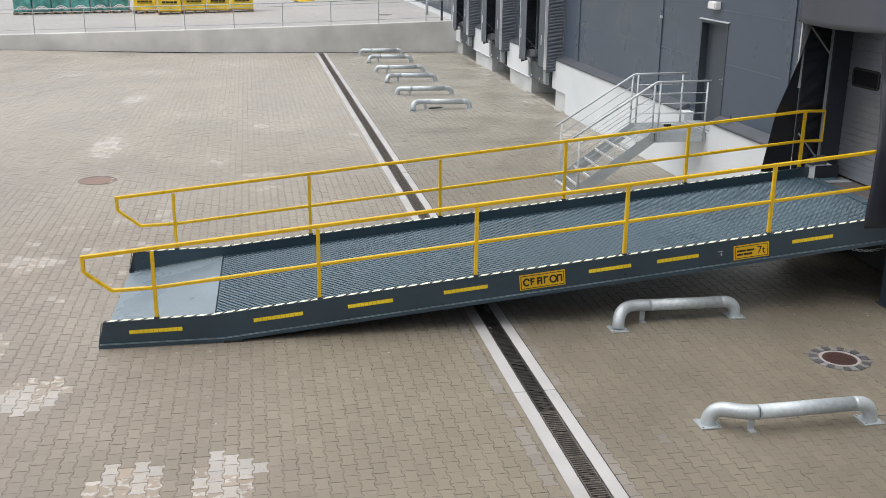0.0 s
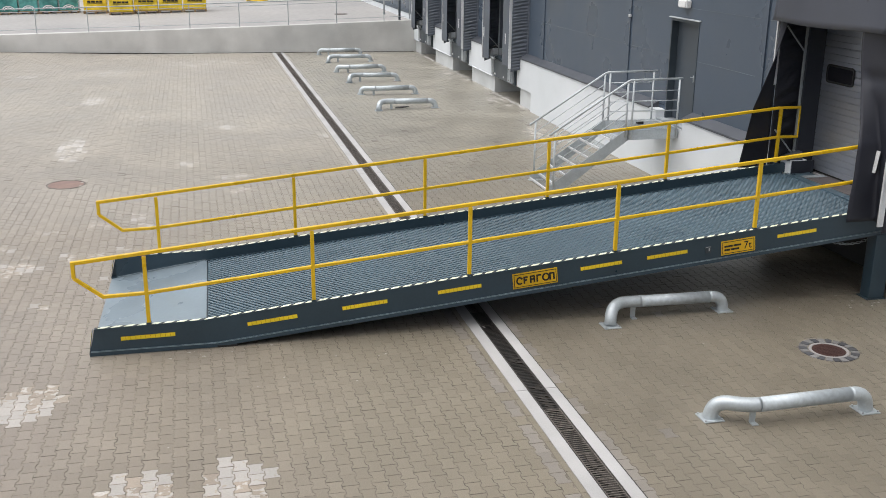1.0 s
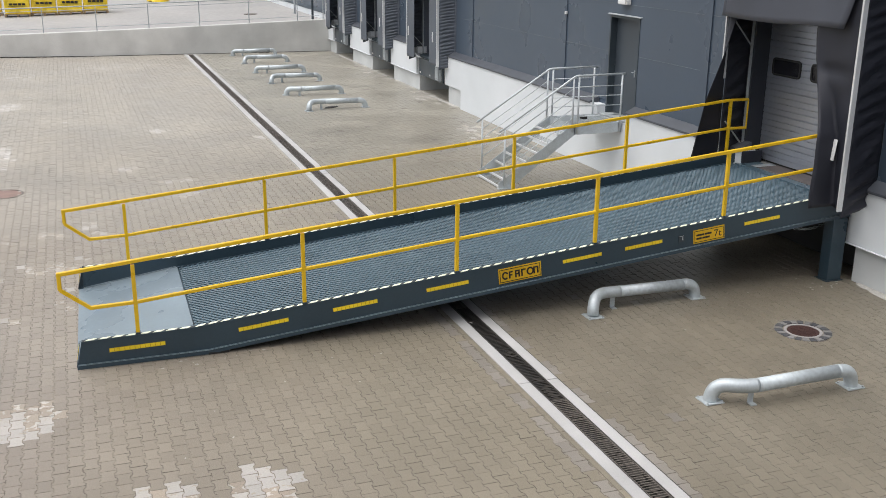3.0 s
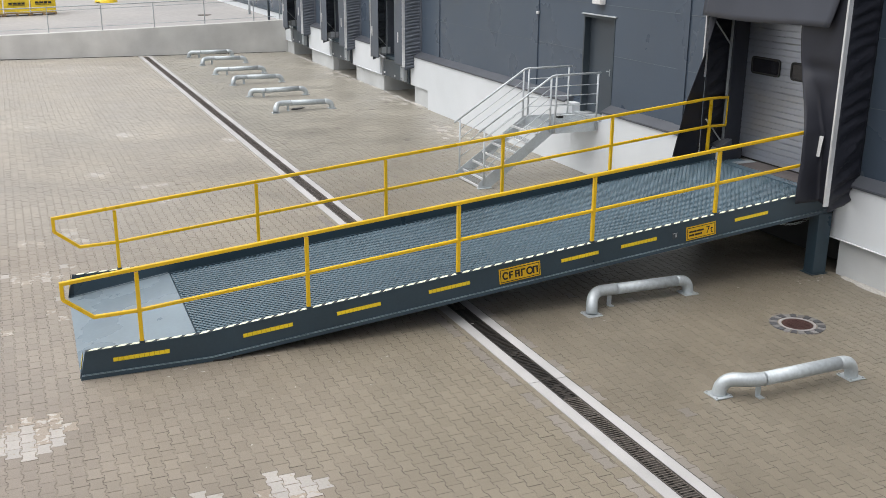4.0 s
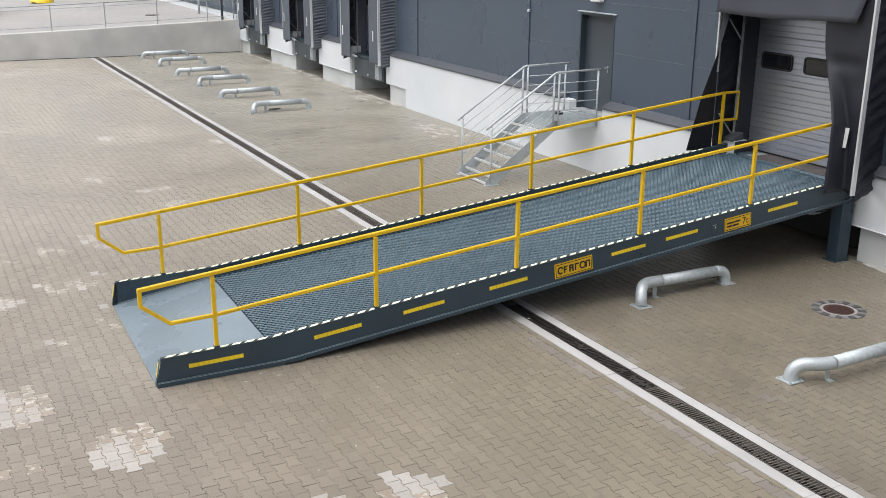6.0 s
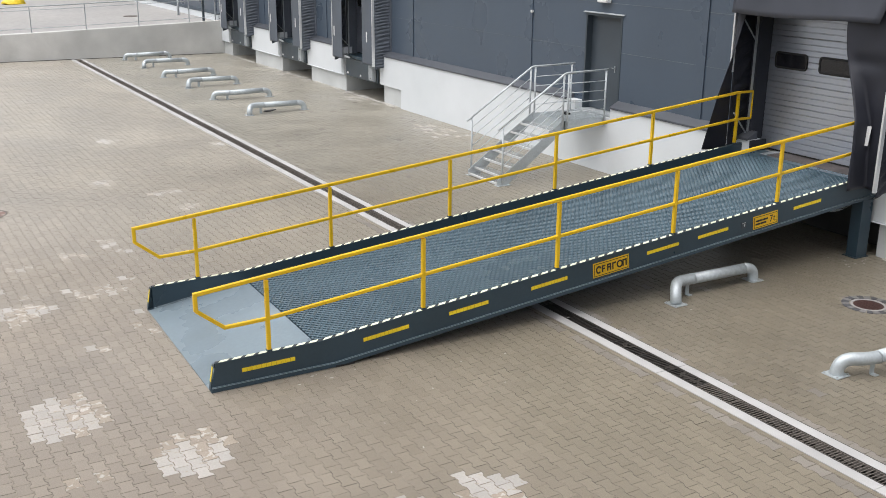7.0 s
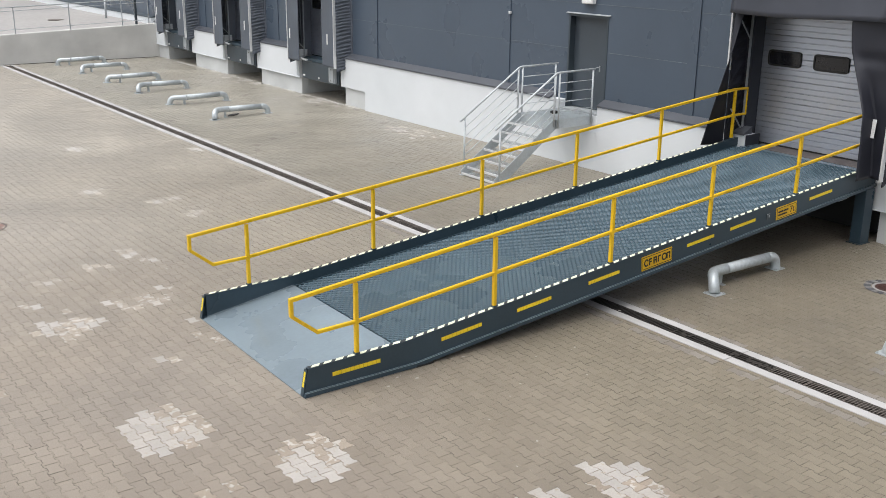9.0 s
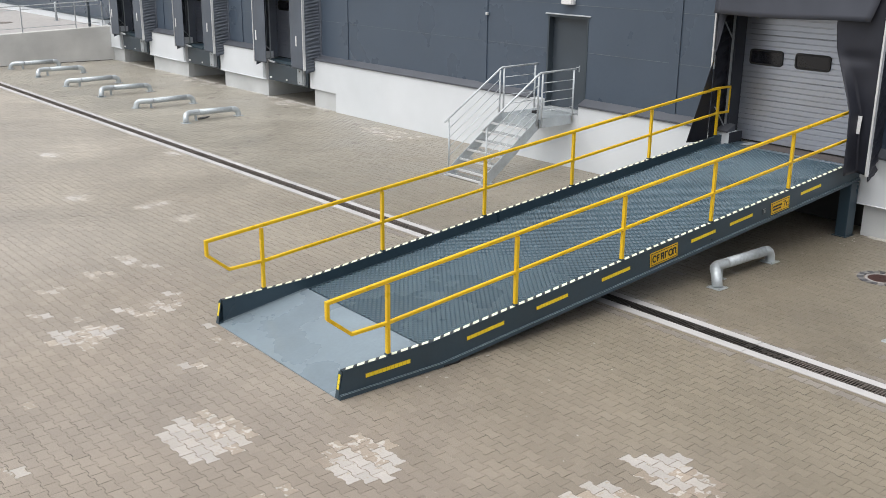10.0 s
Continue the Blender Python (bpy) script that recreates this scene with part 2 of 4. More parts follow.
def square(w, c=0.006):
    h = w / 2
    return [(-h + c, -h), (h - c, -h), (h, -h + c), (h, h - c), (h - c, h), (-h + c, h), (-h, h - c), (-h, -h + c)]


def rounded(points, radius, steps=5):
    """A line of points whose inner corners are turned into arcs; an end piece may be used up whole."""
    pts = [Vector(p) for p in points]
    out = [pts[0]]
    for i, (a, p, b) in enumerate(zip(pts, pts[1:], pts[2:])):
        r = min(radius, (a - p).length * (0.49 if i else 0.95), (b - p).length * (0.49 if i < len(pts) - 3 else 0.95))
        s, e = p + (a - p).normalized() * r, p + (b - p).normalized() * r
        for i in range(steps + 1):
            t = i / steps
            out.append(s * (1 - t) ** 2 + p * 2 * t * (1 - t) + e * t * t)
    out.append(pts[-1])
    return out


def disc(bm, x, y, z0, z1, r, k=32, r_top=None):
    lo = [bm.verts.new((x + r * math.cos(2 * math.pi * i / k), y + r * math.sin(2 * math.pi * i / k), z0)) for i in range(k)]
    rt = r if r_top is None else r_top
    hi = [bm.verts.new((x + rt * math.cos(2 * math.pi * i / k), y + rt * math.sin(2 * math.pi * i / k), z1)) for i in range(k)]
    bm.faces.new(hi)
    bm.faces.new(lo[::-1])
    for i in range(k):
        bm.faces.new((lo[i], lo[(i + 1) % k], hi[(i + 1) % k], hi[i]))
    return bm


def cloth(name, at, across, down, mat, parent, thick=0.008, label=""):
    """A sheet of fabric from at(s, t), s and t from 0 to 1."""
    verts = [at(i / across, j / down) for j in range(down + 1) for i in range(across + 1)]
    w = across + 1
    faces = [(j * w + i, j * w + i + 1, (j + 1) * w + i + 1, (j + 1) * w + i) for j in range(down) for i in range(across)]
    ob = raw(name, verts, faces, mat, parent, label)
    for p in ob.data.polygons:
        p.use_smooth = True
    solid = ob.modifiers.new("thickness", "SOLIDIFY")
    solid.thickness = thick
    return ob


def text(body, size, mat, m, parent):
    cu = bpy.data.curves.new("sign_text", "FONT")
    cu.body, cu.size, cu.extrude = body, size, 0.001
    cu.materials.append(mat)
    ob = new("lettering", cu)
    ob.parent = parent
    ob.matrix_basis = m
    return ob


# ---- ground ----
DRAIN_L, DRAIN_CL, DRAIN_CR, DRAIN_R = -6.15, -6.005, -5.79, -5.655
MANHOLES = ((-1.96, -1.72, 0.36), (-12.1, 9.2, 0.39))


def rise(x, y):
    """The yard lifts gently towards its far corner."""
    a = min(1.0, max(0.0, (-11 - x) / 9)) * min(1.0, max(0.0, (y - 20) / 12))
    return 0.16 * a * a * (3 - 2 * a)


def build_ground():
    xs = [-400, -120, -60, -40] + [-24 + i for i in range(0, 25)] + [4, 20, 60, 400]
    ys = [-400, -100, -30, -16, -12, -6, 0, 6, 12, 18] + [20 + i for i in range(0, 14)] + [40, 80, 160, 400]
    # the sheet is cut open over the drain channel
    xs = sorted([x for x in xs if x != -6] + [DRAIN_L + 0.05, DRAIN_R - 0.05])
    verts = [(x, y, rise(x, y) - 0.005) for y in ys for x in xs]
    w = len(xs)
    slot = xs.index(DRAIN_L + 0.05)
    faces = [(j * w + i, j * w + i + 1, (j + 1) * w + i + 1, (j + 1) * w + i) for j in range(len(ys) - 1) for i in range(w - 1) if i != slot or not -16 <= ys[j] < 32]
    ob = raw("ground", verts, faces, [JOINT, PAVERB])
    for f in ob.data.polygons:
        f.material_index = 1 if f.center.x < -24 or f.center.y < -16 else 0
    return tagged(ob, "sandy jointed yard ground under block paving", "ground", kind="structure")


ground = build_ground()


def retaining_top(x):
    return float(np.interp(x, (-40, -20, -10, -6, 0, 3), (0.35, 0.74, 1.0, 1.13, 1.36, 1.4)))


def wall_y(x):
    return 31.9 - 0.07 * x


def build_upper_yard():
    xs = [-60, -40, -30, -20, -15, -10, -6, -3, 0.09, 0.3]
    verts, faces = [], []
    for x in xs:
        z = retaining_top(x) - 0.06
        verts += [(x, wall_y(x) + 0.3, z), (x, 60, z), (x, 140, z)]
    for i in range(len(xs) - 1):
        a, b = 3 * i, 3 * i + 3
        faces += [(a, b, b + 1, a + 1), (a + 1, b + 1, b + 2, a + 2)]
    tagged(raw("pavement_upper", verts, faces, UPPER), "pale grey paved upper yard behind the concrete wall", "pavement", kind="structure")
    v, f = [], []
    for x in xs[1:-1]:
        y, z = wall_y(x), retaining_top(x)
        v += [(x, y, -0.3), (x, y, z - 0.02), (x, y + 0.02, z), (x, y + 0.3, z), (x, y + 0.32, -0.3)]
    for i in range(len(xs) - 3):
        a, b = 5 * i, 5 * i + 5
        f += [(a + j, b + j, b + (j + 1) % 5, a + (j + 1) % 5) for j in range(5)]
    f += [(4, 3, 2, 1, 0), tuple(5 * (len(xs) - 3) + j for j in range(5))]
    wall = tagged(raw("wall_retaining", v, f, WALLCONC), "grey cast concrete retaining wall rising with the upper yard", "wall", kind="structure")
    rail = empty("metal_railing")
    tagged(rail, "thin galvanised railing with level rails on the retaining wall", "railing")
    line = [x for x in np.arange(-30, -0.2, 2.05)]
    for h in (1.0, 0.16, 0.86):
        bm = bmesh.new()
        sweep(bm, [(x, wall_y(x) + 0.12, retaining_top(x) + h) for x in (-30, -20, -10, -6, -0.35)], circle(0.022 if h == 1.0 else 0.012, 8))
        part("rail", bm, ZINCD, rail)
    post = boxed(-0.018, 0.018, 0.105, 0.135, 0.0, 1.0)
    me = bpy.data.meshes.new("post")
    post.to_mesh(me)
    post.free()
    me.materials.append(ZINCD)
    for x in line:
        share("post", me, rail, pose(x, wall_y(x), retaining_top(x)))
    for x, y, h, w, mat in ((-0.48, 0.85, 0.98, 0.045, PANELD), (-0.12, 0.4, 0.95, 0.02, ZINCD)):
        part("end_post", boxed(x - w, x + w, wall_y(x) + y - w, wall_y(x) + y + w, retaining_top(x) - 0.055, retaining_top(x) + h, bevel=0.006), mat, rail, "dark steel end post" if w > 0.03 else "")
    post = tagged(empty("barrier_post", pose(-0.5, 36.4, retaining_top(-0.5) - 0.06)), "grey steel barrier post on the upper yard", "post")
    part("tube", sweep(bmesh.new(), [(0, 0, 0.012), (0, 0, 0.8)], circle(0.05, 12), up=(0, 1, 0), smooth=True), ZINCD, post)
    part("base_plate", boxed(-0.09, 0.09, -0.09, 0.09, 0.001, 0.0115), ZINCD, post)
    seam = [(x, wall_y(x) - 0.012, rise(x, wall_y(x)) + 0.004) for x in (-24, -20, -15, -10, -6, -0.02)]
    part("foot_seam", sweep(bmesh.new(), seam, [(-0.014, -0.03), (0.014, -0.03), (0.014, 0.012), (-0.014, 0.004)]), IRONB, wall, "dark line at the foot of the wall")


build_upper_yard()


# ---- warehouse ----
PITCH, GAP0, GAP1 = 5.53, 17.1, 19.8
FLOOR = 1.21
DOCKS = (GAP0, GAP0 + PITCH, GAP0 + 2 * PITCH)
RAMP_GAP = (-0.28, 2.42)
SHELTER = 0.3


def build_warehouse():
    hall = empty("warehouse")
    tagged(hall, "anthracite panel warehouse with white plinth and loading docks", "warehouse")
    gaps = [RAMP_GAP] + [(g, g + GAP1 - GAP0) for g in DOCKS]
    # upper, overhanging band of the plinth and its recessed foot
    edges = [-34.0] + [v for g in gaps for v in g] + [32.1]
    for i in range(0, len(edges), 2):
        a, b = edges[i], edges[i + 1]
        far = i == 2
        if far:
            part("plinth", boxed(0.0, 0.3, a - 0.0 + 0.12, 6.44, -0.2, 1.415, bevel=0.004), WHITE, hall, "white rendered plinth")
            part("plinth", boxed(0.001, 0.3, 6.441, 7.659, -0.2, 1.2), WHITE, hall)
            part("plinth", boxed(0.0, 0.3, 7.66, b - 1.22, -0.2, 1.415, bevel=0.004), WHITE, hall)
            part("plinth", boxed(0.002, 0.3, b - 1.219, b + 0.13, 0.545, 1.415, bevel=0.004), WHITE, hall)
            part("plinth_foot", boxed(0.085, 0.32, b - 1.219, b, -0.2, 0.545), WHITED, hall)
        else:
            low = 0.545 if i else 0.58
            part("plinth", boxed(0.0, 0.3, a - (0.03 if i else 0), b + 0.13, low, 1.415, bevel=0.004), WHITE, hall, "white rendered plinth")
            part("plinth_foot", boxed(0.085, 0.32, a, b, -0.2, low), WHITED, hall)
            part("drip_edge", boxed(-0.028, 0.08, a - (0.03 if i else 0), b + 0.13, low - 0.015, low - 0.002, bevel=0.003), WHITE, hall, "thin white drip edge under the plinth band")
        bm = bmesh.new()
        prism(bm, [(-0.03, 1.402), (-0.03, 1.44), (0.2, 1.55), (0.209, 1.55), (0.209, 1.416), (-0.002, 1.416)], "y", a + (0.05 if i else 0), b - 0.05)
        if far:
            bmesh.ops.delete(bm, geom=list(bm.verts), context="VERTS")
            # plate added to darken the end face of the plinth
            part("cheek_plate", boxed(0.012, 0.42, a + 0.1, a + 0.117, 1.2, 1.405), JAMB, hall, "dark plate added over the plinth end")
            for c, d in ((a + 0.13, 6.44), (7.96, b - 0.05)):
                prism(bm, [(-0.03, 1.402), (-0.03, 1.44), (0.2, 1.55), (0.209, 1.55), (0.209, 1.416), (-0.002, 1.416)], "y", c, d)
        part("sill", bm, SILL, hall, "dark folded metal sill")
    # continuing plinth above the upper yard
    part("plinth", boxed(-0.02, 0.3, 32.3, 70, 0.9, 1.56), WHITE, hall)
    part("sill", prism(bmesh.new(), [(-0.05, 1.561), (-0.05, 1.58), (0.2, 1.64), (0.209, 1.64), (0.209, 1.561)], "y", 32.3, 70), PANELD, hall)
    # panels: rows between joints
    # unseen height and southern run are added to block sky light
    rows = [1.33, 1.5, 2.56, 3.56, 4.56, 5.56, 6.56, 7.56, 8.56, 9.56, 11.0]
    cols = [-34.0, -20.0, -13.3, -7.5, -1.72, 4.1, 9.78, 15.6, 21.6, 27.4, 33.2, 45.0, 57.0, 70.0]
    holes = [(6.44, 7.66, 1.24, 3.32)] + [(c - 1.08, c + 1.66, FLOOR, 4.1) for c in (1.07, *[g + 1.07 for g in DOCKS])]
    for z0, z1 in zip(rows, rows[1:]):
        for y0, y1 in zip(cols, cols[1:]):
            cuts = [(y0, y1, z0, z1)]
            for h in holes:
                nxt = []
                for c in cuts:
                    if h[0] >= c[1] or h[1] <= c[0] or h[2] >= c[3] or h[3] <= c[2]:
                        nxt.append(c)
                        continue
                    a, b = max(c[0], h[0]), min(c[1], h[1])
                    if a > c[0]:
                        nxt.append((c[0], a, c[2], c[3]))
                    if b < c[1]:
                        nxt.append((b, c[1], c[2], c[3]))
                    if h[3] < c[3]:
                        nxt.append((a, b, h[3], c[3]))
                    if h[2] > c[2]:
                        nxt.append((a, b, c[2], h[2]))
                cuts = nxt
            for c in cuts:
                part("panel", boxed(0.21, 0.33, c[0] + (0.004 if c[0] == y0 else 0), c[1] - (0.004 if c[1] == y1 else 0), c[2] + 0.003, c[3] - 0.003), PANEL, hall)
    # cover strips over the upright joints, light sealing line in the level joints
    for y in cols[1:-1]:
        part("cover_strip", boxed(0.185, 0.209, y - 0.12, y + 0.12, 1.48 if y < 32 else 1.65, 11.0), PANEL, hall)
    for z in rows[2:-1]:
        for y0, y1 in zip(cols, cols[1:]):
            spans = [(y0 + 0.125, y1 - 0.125)]
            for h in holes:
                if h[2] < z < h[3]:
                    spans = [s for a, b in spans for s in ((a, min(b, h[0])), (max(a, h[1]), b)) if s[1] - s[0] > 0.02]
            for a, b in spans:
                part("joint_strip", boxed(0.205, 0.22, a, b, z - 0.004, z + 0.004), SEAL, hall)
    part("inner_wall", boxed(0.62, 0.75, -34, 70, 1.2, 11.0), BLACK, hall)
    part("roof", boxed(0.18, 40, -34, 70, 11.0, 11.25), PANELD, hall, "dark flat roof edge")
    part("back_wall", boxed(39.7, 40, -34, 70, -0.2, 11.0), PANEL, hall)
    for y in (-34, 69.7):
        part("end_wall", boxed(0.6, 39.7, y, y + 0.3, -0.2, 11.0), PANEL, hall)
    return hall


hall = build_warehouse()


# unseen plain wall added behind the camera to cut low sky light
tagged(part("wall_south", boxed(-60, 0.15, -26.4, -26.0, -0.2, 10.0), PANEL), "plain unseen wall added to block low sky light", "wall", kind="structure")


def build_door():
    d = empty("door_1", pose(0, 0, 0))
    tagged(d, "closed anthracite steel door above the metal stair platform", "door", kind="structure")
    y0, y1, z0, z1 = 6.44, 7.66, 1.24, 3.32
    bm = bmesh.new()
    for a, b, c, e in ((y0, y0 + 0.05, z0, z1), (y1 - 0.05, y1, z0, z1), (y0 + 0.05, y1 - 0.05, z1 - 0.05, z1)):
        box(bm, 0.2, 0.45, a, b, c, e)
    part("door_frame", bm, PANELD, d)
    leaf = part("door_leaf", boxed(0.35, 0.41, y0 + 0.055, y1 - 0.055, z0 + 0.02, z1 - 0.055, bevel=0.004), DOORM, d)
    part("lintel_flashing", prism(bmesh.new(), [(0.165, 3.325), (0.165, 3.337), (0.209, 3.352), (0.209, 3.33)], "y", y0 - 0.06, y1 + 0.06), ZINCD, d, "pale folded metal drip edge")
    bm = bmesh.new()
    sweep(bm, rounded([(0.34, 6.77, 2.2), (0.3, 6.77, 2.2), (0.3, 6.82, 2.2)], 0.02), circle(0.01, 8))
    box(bm, 0.335, 0.35, 6.755, 6.785, 2.1, 2.24)
    part("door_handle", bm, ZINCD, leaf, "small steel lever handle")
    for z in (1.6, 2.3, 3.0):
        part("hinge", disc(bmesh.new(), 0.345, y1 - 0.06, z - 0.05, z + 0.05, 0.012, 10), PANELD, leaf)
    part("threshold", boxed(0.02, 0.44, y0, y1, 1.21, 1.245), ZINCD, d)
    lamp = tagged(empty("wall_lamp"), "small white bulkhead lamp above the steel door", "lamp")
    part("housing", boxed(0.09, 0.205, 6.84, 7.18, 3.56, 3.71, bevel=0.02), LAMPW, lamp)
    part("diffuser", boxed(0.07, 0.0895, 6.86, 7.16, 3.575, 3.695, bevel=0.008), LAMPW, lamp)
    sensor = tagged(empty("wall_sensor"), "tiny white sensor box on the anthracite wall", "sensor")
    part("housing", boxed(0.13, 0.184, 9.61, 9.67, 3.18, 3.24, bevel=0.008), LAMPW, sensor)
    part("eye", disc(bmesh.new(), 0.15, 9.64, 3.17, 3.18, 0.02, 12), GLASSD, sensor)


build_door()


# ---- dock shelters ----
def ripple(a, b):
    return 0.5 * math.sin(a) + 0.3 * math.sin(2.3 * a + 1.7 * b) + 0.2 * math.sin(4.1 * a - 2.0 * b)


def build_shelter(yc, half, opened):
    s = empty("dock_shelter")
    tagged(s, "black fabric dock shelter with pushed-aside front flaps round the ramp" if opened else "black fabric dock shelter with rippled sides and white marker strips", "dock shelter", group="" if opened else "dock shelters")
    base, top = (1.22 if opened else 1.13), 4.75
    skin = FABRIC if opened else HAZED

    def front(y):
        """How far the front frame stands out; the used shelter is pushed in at its far side."""
        return -0.58 + 0.3 * (y - yc + half) / (2 * half) if opened else -SHELTER

    for side in (-1, 1):
        y = yc + side * half
        x = front(y)

        def wall(u, v, y=y, side=side, x=x):
            z = base - 0.12 * u + v * (top - base)
            amp = (0.05 if opened else 0.034) * math.sin(math.pi * min(1, max(0, u))) + 0.006
            slant = (0.0 if side > 0 else 0.2) * (1 - u) if opened else -0.12 * (1 - u)
            return (0.2 + (x - 0.2 + 0.03) * u, y - side * slant + side * amp * ripple(z * (26 if opened else 66) + 5 * u * u + 3 * math.sin(1.7 * z) + 2 * math.sin(5.3 * z + side), 5 * u + side), z)

        cloth("side_fabric", wall, 10, 110 if opened else 230, skin, s, 0.01)
        part("corner_profile", boxed(x - 0.05, x + 0.03, y - 0.017, y + 0.017, 2.62 if opened and side > 0 else base - 0.02, top, bevel=0.004), ALU, s, "pale aluminium corner profile")
        part("frame_post", boxed(0.15, 0.185, y - side * ((0.09 if side > 0 else 0.3) if opened else 0.15) - 0.018, y - side * ((0.09 if side > 0 else 0.3) if opened else 0.15) + 0.018, base + 0.05, top), ZINCD, s)
        for z in (1.9, 3.6):
            part("frame_strut", sweep(bmesh.new(), [(0.165, y - side * ((0.09 if side > 0 else 0.3) if opened else 0.15), z - 0.45), (x + 0.05, y - side * 0.09, z)], square(0.025)), ZINCD, s)

        def flap(u, v, y=y, side=side, x=x):
            z = top - 0.2 + v * (base - top + 0.2)
            dx, dy = 0.0, 0.72
            if opened and side < 0:
                # hangs from its profile, then folds outwards along the handrail
                zs = (1.28, 2.25, 2.8, 3.1, 3.25, 3.65)
                mx, my = float(np.interp(z, zs, (-0.5, -0.5, -0.56, -0.6, -0.6, -0.6))), float(np.interp(z, zs, (-0.36, -0.3, -0.14, 0.0, 0.0, 0.0)))
                ex, ey = float(np.interp(z, zs, (-0.93, -0.84, -0.7, -0.63, -0.62, -0.61))), float(np.interp(z, zs, (-0.36, -0.285, -0.02, 0.14, 0.2, 0.25)))
                a, b = (0.62, 1 - 0.62)
                crease = 0.05 * math.exp(-((z - 3.12) / 0.1) ** 2) * math.sin(math.pi * u)
                fold = 0.006 * math.sin(9 * z + 4 * u)
                if u < a:
                    t = u / a
                    return (x - 0.024 + (mx - x) * t + crease + fold, y + (my - y) * t, z)
                t = (u - a) / b
                return (mx - 0.024 + (ex - mx) * t + crease + fold, my + (ey - my) * t, z)
            if opened:
                dx = float(np.interp(z, (1.15, 2.27, 3.1, 3.6, 4.4), (-0.42, -0.42, -0.14, -0.01, 0.0)))
                dy = float(np.interp(z, (1.15, 2.27, 3.1, 3.6, 4.4), (-0.2, 0.12, 0.17, 0.2, 0.5)))
            bulge = math.sin(math.pi * u) * (0.05 if opened else 0.012)
            return (x + (0.02 if opened else -0.024) + dx * u - bulge * (0.6 + 0.4 * math.sin(4 * z)), y - side * dy * u, z)

        cloth("front_flap", flap, 13, 60, skin, s, 0.006)
        if opened and side < 0:
            bm = boxed(-0.004, 0.004, -0.035, 0.035, -0.15, 0.15)
            bmesh.ops.transform(bm, matrix=pose(-0.6, -0.335, 2.04, 0, 8, 6), verts=bm.verts)
            part("marker_strip", bm, LAMPW, s, "white marker strip")
        elif not opened:
            my = y - side * (0.37 if side < 0 else 0.17)
            part("marker_strip", boxed(x - 0.05, x - 0.042, my - 0.03, my + 0.03, 1.8, 2.1), LAMPW, s, "white marker strip")

    def head(u, v):
        y = yc - half + 0.03 + (0.2 * v * v if opened else 0) * (1 - u) + u * (2 * half - 0.06)
        low = 3.7 if opened else 3.5
        z = top + 0.05 - v * (top + 0.05 - low)
        return (front(y) - 0.05 - 0.1 * v - 0.02 * math.sin(9 * u) * v, y, z + (0.0 if not opened else 0.02 * math.sin(6 * u + 1) * v - 0.05 * u * v))

    cloth("head_curtain", head, 24, 12, HEAD_LIT, s, 0.008, "black fabric head curtain in a skylit grey")

    def roof(u, v):
        return (0.2 + (front(yc) - 0.22) * v, yc - half + 2 * half * u, top + 0.25 - 0.2 * v + 0.01 * math.sin(20 * u))

    cloth("top_fabric", roof, 12, 6, FABRIC, s, 0.01)
    return s


def build_dock(g0, g1, ramp):
    yc = (g0 + g1) / 2 if ramp else g0 + 1.07
    # sectional door
    d = empty("sectional_door")
    tagged(d, "closed grey sectional dock door with two dark windows", "door", group="dock doors")
    y0, y1 = yc - 1.05, yc + 1.63
    h = 0.405
    for i in range(7):
        z = FLOOR + 0.03 + i * h
        outline = [(0.54, z)]
        for k in range(4):
            zz = z + 0.1 * k
            outline += [(0.48, zz), (0.476, zz + 0.006), (0.48, zz + 0.086), (0.49, zz + 0.09), (0.49, zz + 0.098)]
        outline += [(0.54, z + 0.397)]
        part("door_section", prism(bmesh.new(), outline, "y", y0 + 0.02, y1 - 0.02), SHUTTER, d)
    zc = FLOOR + 1.63
    for wy in (yc + 1.12, yc + 0.16):
        line = rounded([(0.472, wy - 0.34, zc), (0.472, wy - 0.34, zc + 0.13), (0.472, wy + 0.34, zc + 0.13), (0.472, wy + 0.34, zc - 0.13), (0.472, wy - 0.34, zc - 0.13), (0.472, wy - 0.34, zc)], 0.06, 3)
        win = part("window", sweep(bmesh.new(), line[:-1], square(0.034, 0.005), up=(1, 0, 0), closed=True), RUBBER, d, "black rubber window frame")
        part("pane", boxed(0.468, 0.4785, wy - 0.33, wy + 0.33, zc - 0.125, zc + 0.125), GLASSD, win)
    part("jamb", boxed(0.18, 0.55, y0 - 0.28, y0 + 0.015, FLOOR, 4.05), JAMB if ramp else JAMB_HAZED, d, "dark steel door jamb")
    part("jamb", boxed(0.18, 0.55, y1 - 0.015, y1 + 0.13, FLOOR, 4.05), JAMB if ramp else JAMB_HAZED, d)
    part("bottom_seal", boxed(0.48, 0.54, y0 + 0.02, y1 - 0.02, FLOOR + 0.004, FLOOR + 0.03), RUBBER, d)
    # leveller
    lev = empty("dock_leveller")
    tagged(lev, "black steel dock leveller over an open pit", "dock leveller", group="dock levellers")
    part("platform", boxed(0.02 if not ramp else 0.06, 0.61, g0 + 0.12, g1 - 0.12, FLOOR - 0.1, FLOOR, bevel=0.004), DUSTY if ramp else RAMP, lev)
    if ramp:
        part("corner_plate", boxed(0.04, 0.44, 2.15, 2.29, FLOOR + 0.001, FLOOR + 0.008), ZINC, lev, "pale steel plate in the corner of the dock floor")
